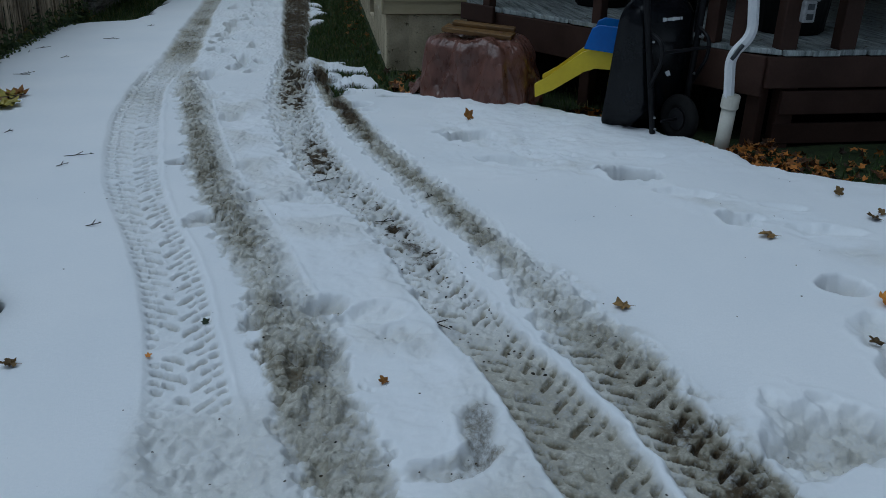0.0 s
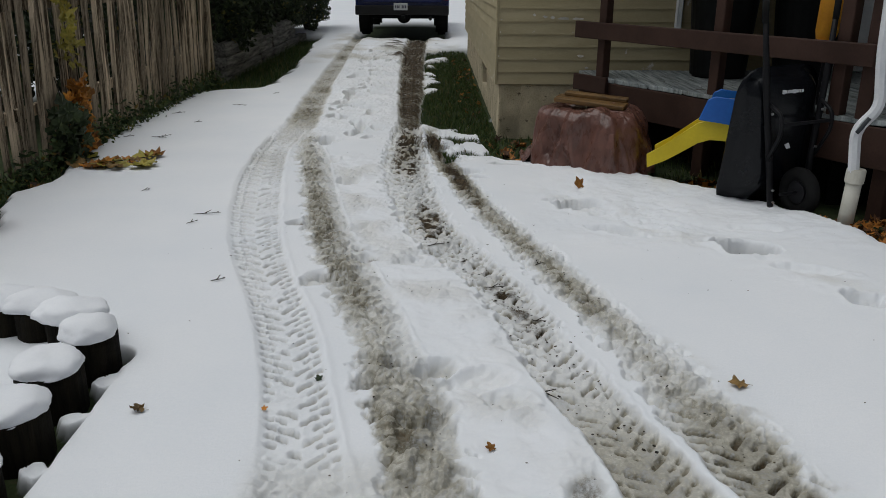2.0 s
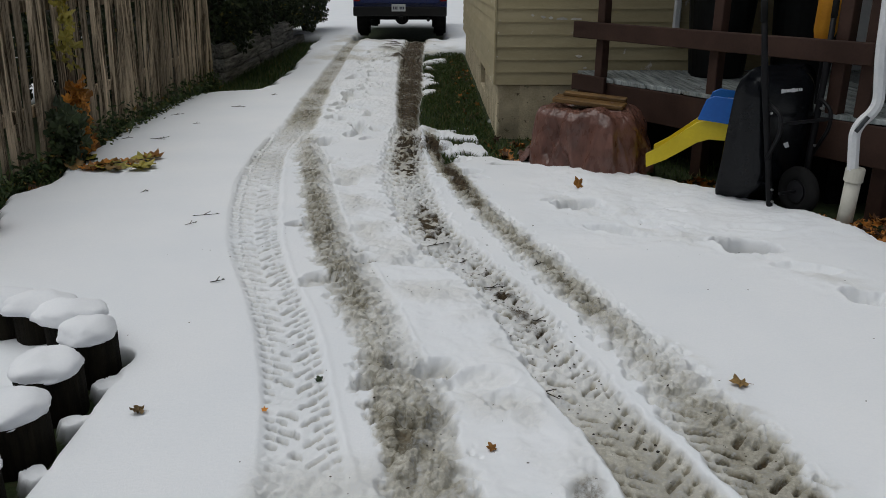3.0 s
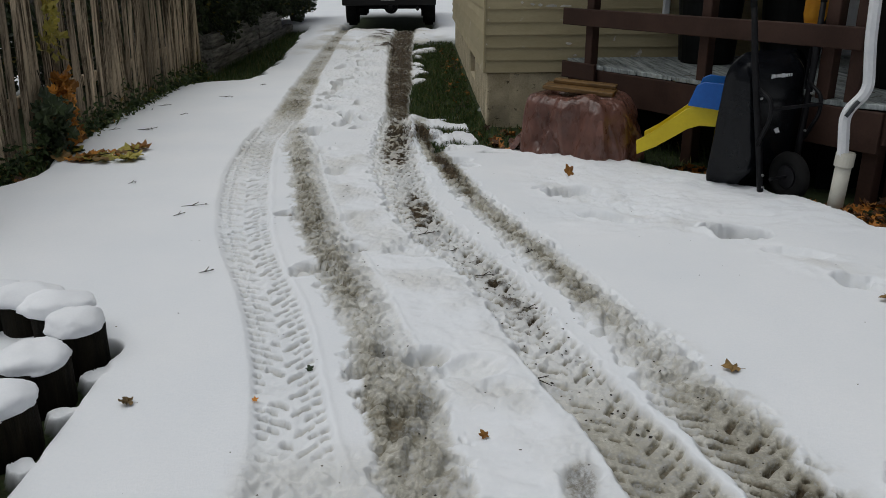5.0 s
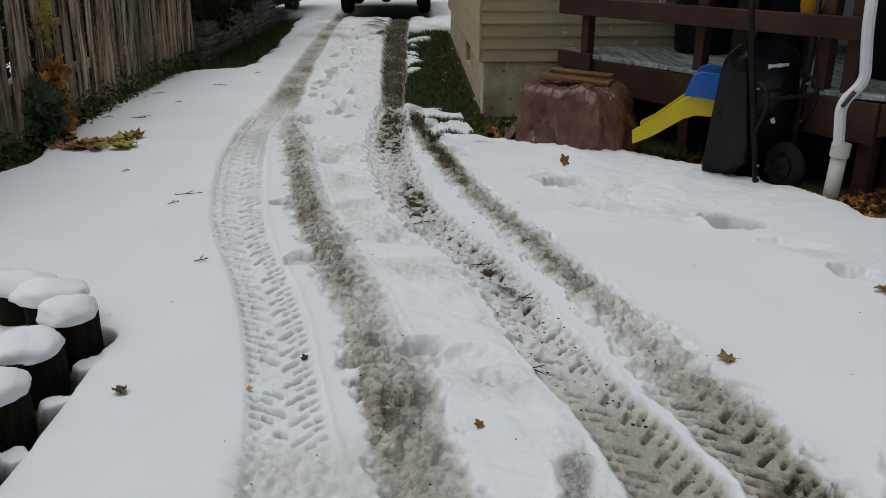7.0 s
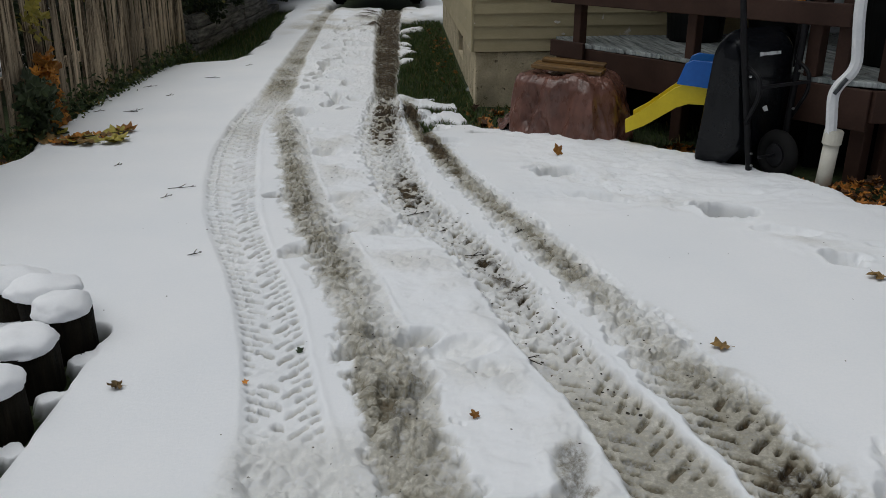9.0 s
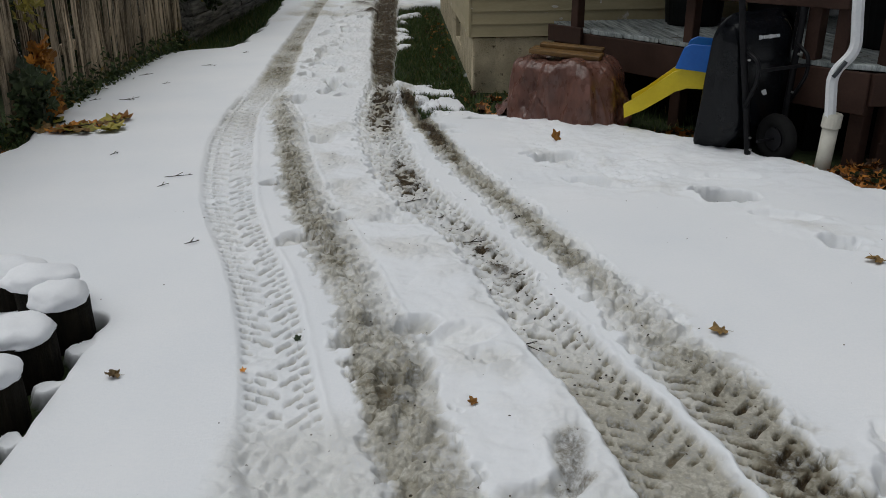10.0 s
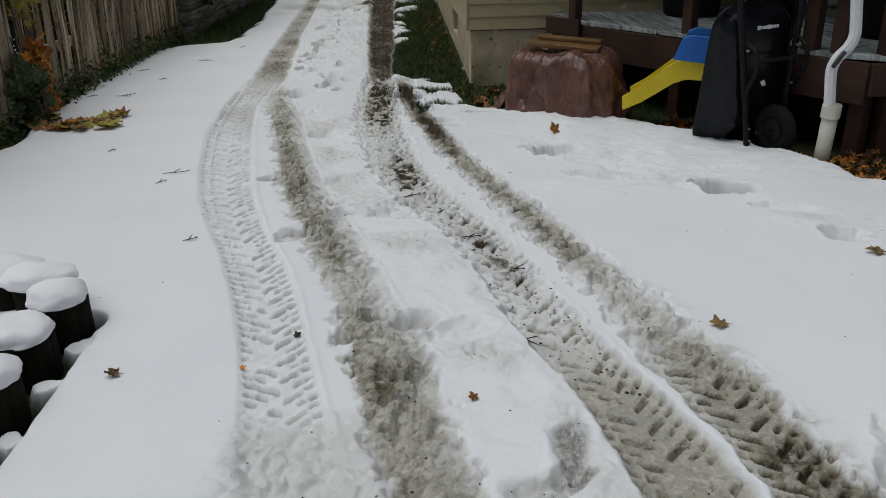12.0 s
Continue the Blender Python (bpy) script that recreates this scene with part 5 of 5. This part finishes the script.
def flower_pot():
    p = thing("flower_pot", pose(-2.72, 4.48, -0.08), label="terracotta flower pot at the foot of the fence", category="pot")
    bm = bmesh.new()
    prof = [(0.10, 0.0), (0.145, 0.26), (0.165, 0.26), (0.17, 0.33), (0.15, 0.33), (0.13, 0.25), (0.12, 0.24), (0.001, 0.24)]
    rings = [[bm.verts.new((r * math.cos(a), r * math.sin(a), z)) for a in (2 * math.pi * k / 28 for k in range(28))] for r, z in prof]
    for a, b in zip(rings, rings[1:]):
        for k in range(28):
            bm.faces.new((a[k], a[(k + 1) % 28], b[(k + 1) % 28], b[k]))
    bm.faces.new(rings[0][::-1])
    part("pot", bm, M_CLAY, p)


flower_pot()


# ---- leaves, twigs, grass ----
def leaf_shape(name, size, mat, lobes=5, seed=0, stem=True):
    """A lobed leaf, curled at its tips, with a stalk."""
    rr = random.Random(seed)
    bm = bmesh.new()
    mid = bm.verts.new((0, 0, 0.012 * size))
    rim = []
    n = lobes * 4
    for k in range(n):
        a = -math.pi * 0.86 + 2 * math.pi * 0.86 * k / (n - 1) + math.pi / 2
        r = size * (0.5 + 0.12 * math.cos(a - math.pi / 2)) * (1.0 if k % 4 == 2 else 0.86 if k % 4 in (1, 3) else 0.62) * rr.uniform(0.85, 1.15)
        rim.append(bm.verts.new((r * math.cos(a), r * math.sin(a), size * (rr.uniform(-0.04, 0.18) + (0.12 * rr.random() if k % 4 == 2 else 0)))))
    for a, b in zip(rim, rim[1:]):
        bm.faces.new((mid, a, b))
    bm.faces.new((mid, rim[-1], rim[0]))
    if stem:
        tube([(0, 0, 0.01 * size), (0.03 * size, -0.3 * size, 0.03 * size), (0.02 * size, -0.62 * size, 0.06 * size)], 0.012 * size, 5, bm)
    bmesh.ops.recalc_face_normals(bm, faces=bm.faces)
    me = bpy.data.meshes.new(name)
    bm.to_mesh(me)
    bm.free()
    me.materials.append(mat)
    return me


SINGLE = [(1.04, 5.52, 0.095, 30, 60, "orange"), (1.14, 2.62, 0.075, 80, 8, "brown"), (0.19, 2.22, 0.038, 20, 25, "orange"), (-1.02, 2.45, 0.055, 100, 15, "brown"), (-0.59, 2.47, 0.024, 0, 20, "orange"),
          (2.73, 3.71, 0.065, 10, 60, "brown"), (2.71, 3.37, 0.08, 70, 20, "brown"), (2.78, 3.42, 0.05, 10, 40, "brown"), (2.07, 3.22, 0.09, 80, 10, "brown"), (2.18, 2.52, 0.09, 40, 25, "orange"), (2.13, 2.71, 0.08, 0, 15, "orange"),
          (1.97, 2.28, 0.06, 120, 50, "brown"), (-0.43, 2.69, 0.032, 10, 30, "green")]
for x, y, s, turn, tilt, tint in SINGLE:
    shape = leaf_shape("fallen_leaf", s, M_ORANGE if tint == "orange" else M_GLEAF if tint == "green" else M_BROWNLEAF, 5, int(x * 100) % 97)
    ob = part("fallen_leaf", shape, None)
    ob.matrix_world = pose(x, y, ground_at(x, y) + 0.006 + 0.2 * s * math.sin(radians(tilt)), tilt, 0, turn)
    tagged(ob, "small %s curled autumn leaf lying on the snow" % tint, "leaf", "leaves on the snow")

rr = random.Random(31)
for x, y, ln, turn in ((-1.42, 4.84, 0.17, 5), (-1.46, 4.64, 0.07, 20), (-2.5, 7.25, 0.18, -25), (-2.46, 7.3, 0.12, 40), (-2.72, 8.57, 0.14, 10), (-2.37, 8.04, 0.08, 0), (-2.79, 7.28, 0.10, 10), (-2.2, 9.11, 0.2, -30), (-1.97, 10.1, 0.08, 0), (-2.91, 9.7, 0.1, 0),
                       (-1.06, 3.69, 0.07, 10), (0.30, 3.62, 0.10, -20), (0.42, 2.58, 0.13, -50), (0.02, 4.3, 0.10, 10), (0.16, 4.0, 0.06, -30), (0.55, 3.9, 0.05, 30), (-2.0, 5.4, 0.05, 0), (0.47, 3.25, 0.07, -40)):
    p = [(-ln / 2, 0, 0), (-ln * 0.1, rr.uniform(-0.012, 0.012), 0.006), (ln / 2, rr.uniform(-0.02, 0.02), 0.012)]
    bm = tube(p, [0.002, 0.0028, 0.0014], 6)
    tube([p[1], (ln * 0.12, 0.03, 0.016)], [0.003, 0.0015], 5, bm)
    box((0.012, 0.008, 0.004), pose(ln * 0.38, 0.008, 0.008, 20, 10, 30), 0.002, bm=bm)
    ob = part("twig", bm, M_TWIG)
    ob.matrix_world = pose(x, y, ground_at(x, y) + 0.003, 0, 0, turn)
    tagged(ob, "thin dark broken twig lying on the snow", "twig", "twigs on the snow")


def vine():
    v = thing("climbing_vine", pose(FX + 0.05, 6.5, -0.05), label="autumn vine with green and orange leaves climbing the fence", category="vine")
    r = random.Random(5)
    stems = [[(0.04, 0.12, 0), (0.03, 0.16, 0.5), (0.02, 0.2, 0.9), (0.0, 0.12, 1.4)], [(0.05, -0.1, 0), (0.03, 0.05, 0.3), (0.03, -0.1, 0.7)]]
    for s in stems:
        part("stem", tube(s, [0.008, 0.006, 0.004, 0.003][:len(s)], 6), M_TWIG, v)
    sets = {m: [leaf_shape("leaf", 0.15, m, 5, 40 + k) for k in range(2)] for m in (M_ORANGE, M_GLEAF, M_YLEAF)}
    for k in range(170):
        kind = M_ORANGE if k < 80 else M_GLEAF if k < 140 else M_YLEAF
        if kind is M_ORANGE:
            p = (r.uniform(0.02, 0.12), r.gauss(0.2, 0.06), r.uniform(0.02, 0.62))
        elif kind is M_GLEAF:
            p = (r.uniform(0.02, 0.22), r.gauss(-0.16, 0.12), r.uniform(0.05, 0.5))
        else:
            p = (r.uniform(0.02, 0.1), r.gauss(0.2, 0.07), r.uniform(0.7, 1.35))
        ob = part("leaf", r.choice(sets[kind]), None, v)
        ob.matrix_local = pose(*p, r.uniform(20, 120), r.uniform(-40, 40), r.uniform(40, 140)) @ Matrix.Scale(r.uniform(0.5, 1.1), 4)
    return v


vine()


def leaf_spray():
    v = thing("leaf_spray", pose(-2.5, 6.1, ground_at(-2.5, 6.1)), label="spray of large yellow-brown leaves fallen on the snow", category="leaves")
    r = random.Random(15)
    part("stem", tube([(-0.3, 0.05, 0.01), (0, 0.02, 0.04), (0.3, 0.3, 0.03)], [0.006, 0.005, 0.003], 6), M_TWIG, v)
    shapes = [leaf_shape("leaf", 0.19, m, 5, 60 + k) for k, m in enumerate((M_YLEAF, M_BROWNLEAF, M_ORANGE, M_YLEAF))]
    for k in range(22):
        ob = part("leaf", r.choice(shapes), None, v)
        x = r.uniform(-0.3, 0.25)
        ob.matrix_local = pose(x, r.gauss(0.05, 0.12) + 0.3 * max(0, x), r.uniform(0.008, 0.026), r.uniform(-14, 14), r.uniform(-18, 18), r.uniform(0, 360)) @ Matrix.Scale(r.uniform(0.5, 1.0), 4)


leaf_spray()


def scatter(count, x0, x1, y0, y1, keep, seed):
    """Random places in a box for which keep(land) holds: x, y, z."""
    r = np.random.RandomState(seed)
    x, y = r.uniform(x0, x1, count), r.uniform(y0, y1, count)
    z, slush, mud, bare = land(x, y)
    k = keep(x, y, slush, mud, bare, r)
    return x[k], y[k], z[k], r


def grass():
    v, f = [], []
    base = 0
    for count, x0, x1, y0, y1, h, seed, thin in ((34000, -0.2, 0.6, 6.6, 16, 0.045, 1, 0.6), (9000, 0.3, 2.4, 5.6, 8.0, 0.06, 2, 0.3), (26000, -3.35, -2.3, 3.6, 18, 0.085, 3, 0.6), (3000, 2.3, 4.2, 3.6, 4.6, 0.05, 4, 0.4)):
        x, y, z, r = scatter(count, x0, x1, y0, y1, lambda x, y, s, m, b, r: (b > 0.6) & (r.uniform(size=len(x)) < thin * (0.4 + 1.2 * fractal(x, y, 0.3, 91, 2))), seed)
        n = len(x)
        a = r.uniform(0, 6.28, n)
        hh = h * r.uniform(0.4, 1.5, n)
        w = 0.0035 * r.uniform(0.7, 1.6, n)
        lean = hh * r.uniform(0.1, 0.9, n)
        b = r.uniform(0, 6.28, n)
        p = np.stack([x, y, z - 0.004], 1)
        side = np.stack([np.cos(a) * w, np.sin(a) * w, np.zeros(n)], 1)
        mid = p + np.stack([np.cos(b) * lean * 0.35, np.sin(b) * lean * 0.35, hh * 0.6], 1)
        tip = p + np.stack([np.cos(b) * lean, np.sin(b) * lean, hh * 0.9], 1)
        v.append(np.stack([p - side, p + side, mid - side * 0.8, mid + side * 0.8, tip], 1).reshape(-1, 3))
        i = base + np.arange(n)[:, None] * 5
        f.append(np.concatenate([i + [0, 1, 3], i + [0, 3, 2], i + [2, 3, 4]], 1).reshape(-1, 3))
        base += 5 * n
    ob = new("grass", array_mesh("grass", np.concatenate(v), np.concatenate(f), M_GRASS))
    tagged(ob, "wet green grass blades along the house and fence", "grass", kind="stuff")


grass()


def weeds():
    def place(r, n):
        y = r.uniform(3.8, 11.2, n)
        x = FX + 0.04 + np.abs(r.normal(0, 0.065, n))
        z = -0.07 + np.abs(r.normal(0, 0.10, n)) * (0.5 + fractal(x, y, 0.4, 33, 2))
        return np.stack([x, y, z], 1)

    tagged(new("weeds", leaf_cloud("weeds", 4500, place, 0.03, M_WEED, 22)), "dark green weeds and ivy growing at the fence foot", "weeds", kind="stuff")


weeds()


def litter():
    """Fallen leaves too many to count, heaped under the deck and along the house."""
    v, f, base = [], [], 0
    for count, x0, x1, y0, y1, size, heap, seed in ((330, 2.40, 3.0, 4.0, 4.85, 0.034, 0.06, 1), (70, 3.0, 3.7, 3.85, 4.7, 0.034, 0.03, 7), (90, 1.75, 2.2, 5.3, 5.9, 0.05, 0.03, 2), (70, 0.3, 0.6, 8.6, 15, 0.04, 0.01, 3), (60, 0.5, 1.2, 6.6, 7.6, 0.05, 0.02, 4), (50, -3.1, -2.7, 4.6, 10, 0.05, 0.04, 5)):
        x, y, z, r = scatter(count, x0, x1, y0, y1, lambda x, y, s, m, b, r: b > 0.5, seed + 50)
        n = len(x)
        c = np.stack([x, y, z + 0.01 + heap * r.uniform(0, 1, n) ** 1.5], 1)
        ang = r.uniform(0, 6.28, n)
        nrm = r.normal(size=(n, 3)) * 0.5 + [0, 0, 1]
        nrm /= np.linalg.norm(nrm, axis=1, keepdims=True)
        a = np.cross(nrm, np.stack([np.cos(ang), np.sin(ang), np.zeros(n)], 1))
        a /= np.linalg.norm(a, axis=1, keepdims=True)
        b = np.cross(nrm, a)
        pts = [c]
        for k in range(10):
            t = 2 * math.pi * k / 10
            rad = size * r.uniform(0.75, 1.2, (n, 1)) * (1.0 if k % 2 else 0.5)
            pts.append(c + a * rad * math.cos(t) + b * rad * math.sin(t) + nrm * rad * r.uniform(-0.1, 0.5, (n, 1)))
        v.append(np.stack(pts, 1).reshape(-1, 3))
        i = base + np.arange(n)[:, None] * 11
        f.append(np.concatenate([i + [0, k + 1, (k + 1) % 10 + 1] for k in range(10)], 1).reshape(-1, 3))
        base += 11 * n
    tagged(new("leaf_litter", array_mesh("leaf_litter", np.concatenate(v), np.concatenate(f), M_LITTER)), "heap of wet orange and brown fallen leaves", "leaves", kind="stuff")


litter()


def lumps(name, count, box4, keep, size, mat, label, category, seed, squash=0.7):
    x, y, z, r = scatter(count, *box4, keep, seed)
    n = len(x)
    bm = bmesh.new()
    bmesh.ops.create_icosphere(bm, subdivisions=1 if size < 0.01 else 2, radius=1.0)
    iv = np.array([q.co[:] for q in bm.verts])
    fi = np.array([[q.index for q in fc.verts] for fc in bm.faces])
    bm.free()
    s = size * r.uniform(0.35, 1.0, (n, 1, 1)) ** 1.6 * r.uniform(0.6, 1.4, (n, 1, 3)) * [1, 1, squash]
    ang = r.uniform(0, 6.28, n)
    wob = 1 + 0.28 * r.uniform(-1, 1, (n, len(iv), 1))
    p = iv[None] * wob * s
    c, sn = np.cos(ang)[:, None], np.sin(ang)[:, None]
    p = np.stack([p[..., 0] * c - p[..., 1] * sn, p[..., 0] * sn + p[..., 1] * c, p[..., 2]], 2)
    p += np.stack([x, y, z + size * 0.1], 1)[:, None]
    faces = (np.arange(n)[:, None, None] * len(iv) + fi[None]).reshape(-1, 3)
    tagged(new(name, array_mesh(name, p.reshape(-1, 3), faces, mat, size > 0.01)), label, category, kind="stuff")


lumps("bark_bits", 1500, (-0.4, 0.8, 2.2, 6.0), lambda x, y, s, m, b, r: np.abs(x - along(y, [((a[0] + c[0]) / 2, (a[1] + c[1]) / 2) for a, c in zip(CLEAN_RIGHT[0][1:-1], CLEAN_RIGHT[1][1:])])) < 0.12, 0.0075, M_GRIT, "dark wet flakes of bark pressed into the track", "debris", 6, 0.3)
lumps("grit", 15000, (-1.5, 2.6, 1.5, 8.0), lambda x, y, s, m, b, r: r.uniform(size=len(x)) < 0.012 + 0.14 * (s > 0.3) + 0.25 * (m > 0.25), 0.0052, M_GRIT, "dark bits of grit and bark on the snow", "debris", 5, 0.4)


# ---- the pickup at the end of the drive ----
def pickup():
    gz = 0.05
    t = thing("pickup_truck", pose(-0.70, 18.45, gz), label="dark blue pickup truck parked with its tail to the drive", category="truck")
    W = 2.08

    def slab(size, at, bev=0.03, mat=M_PAINT, name="body", label="", par=t):
        return part(name, box(size, pose(*at), bev, 2), mat, par, label)

    slab((W, 2.4, 0.62), (0, 1.25, 0.93), 0.06)
    slab((W - 0.06, 3.0, 0.62), (0, 3.9, 0.93), 0.06)
    cab = bmesh.new()
    box((W - 0.16, 2.0, 0.72), pose(0, 3.5, 1.55), 0, bm=cab)
    for q in cab.verts:
        if q.co.z > 1.6:
            q.co.x *= 0.84
            q.co.y = 3.5 + (q.co.y - 3.5) * 0.72
    bmesh.ops.bevel(cab, geom=cab.edges[:], offset=0.06, segments=2, affect="EDGES")
    part("cab", cab, M_PAINT, t)
    part("rear_window", box((1.4, 0.02, 0.4), pose(0, 2.55, 1.62, -12), 0.01), M_BIN, t, "dark rear window")
    tail = slab((W - 0.34, 0.05, 0.5), (0, 0.03, 0.99), 0.02, name="tailgate")
    part("latch", box((0.22, 0.02, 0.09), pose(0, 0.0, 1.1), 0.01), M_BIN, tail)
    for s in (-1, 1):
        part("tail_lamp", box((0.15, 0.06, 0.42), pose(s * (W / 2 - 0.085), 0.03, 1.0), 0.02), M_TAIL, t, "red tail lamp")
        part("mud_flap", box((0.28, 0.015, 0.3), pose(s * 0.84, 0.62, 0.36), 0.006), M_RUBBER_AND_SHADE, t)
    bump_ = part("bumper", box((W - 0.02, 0.16, 0.2), pose(0, -0.06, 0.58), 0.03, 2), M_CHROME, t, "dark step bumper")
    part("hitch", box((0.08, 0.22, 0.08), pose(0.02, -0.08, 0.44), 0.01), M_BIN, t)
    part("exhaust", cylinder(0.035, 0.035, 0.4, pose(0.62, 0.1, 0.4, 90), 14), M_CHROME, t)
    pl = part("number_plate", box((0.305, 0.012, 0.152), pose(-0.03, -0.15, 0.66), 0.006), M_PLATE, t, "pale number plate")
    for k in range(7):
        if k != 3:
            part("plate_mark", box((0.024, 0.004, 0.06), pose(-0.03 + (k - 3) * 0.036, -0.158, 0.655), 0), M_INK, pl)
    part("axle", cylinder(0.05, 0.05, 1.5, pose(0, 0.95, 0.4, 0, 90), 12), M_STEEL, t)
    part("differential", cylinder(0.17, 0.15, 0.3, pose(0, 0.95, 0.40, 90), 16, 0.05), M_STEEL, t)
    part("frame_rail", box((0.9, 4.5, 0.16), pose(0, 3.0, 0.62), 0.02), M_STEEL, t)
    for x in (-W / 2 + 0.16, W / 2 - 0.16):
        for y in (0.95, 4.55):
            wh = part("wheel", cylinder(0.385, 0.385, 0.28, pose(x, y, 0.375, 0, 90), 32, 0.05), M_RUBBER_AND_SHADE, t, "black tyre")
            part("rim", cylinder(0.22, 0.22, 0.29, pose(x, y, 0.375, 0, 90), 24, 0.02), M_CHROME, wh)


pickup()
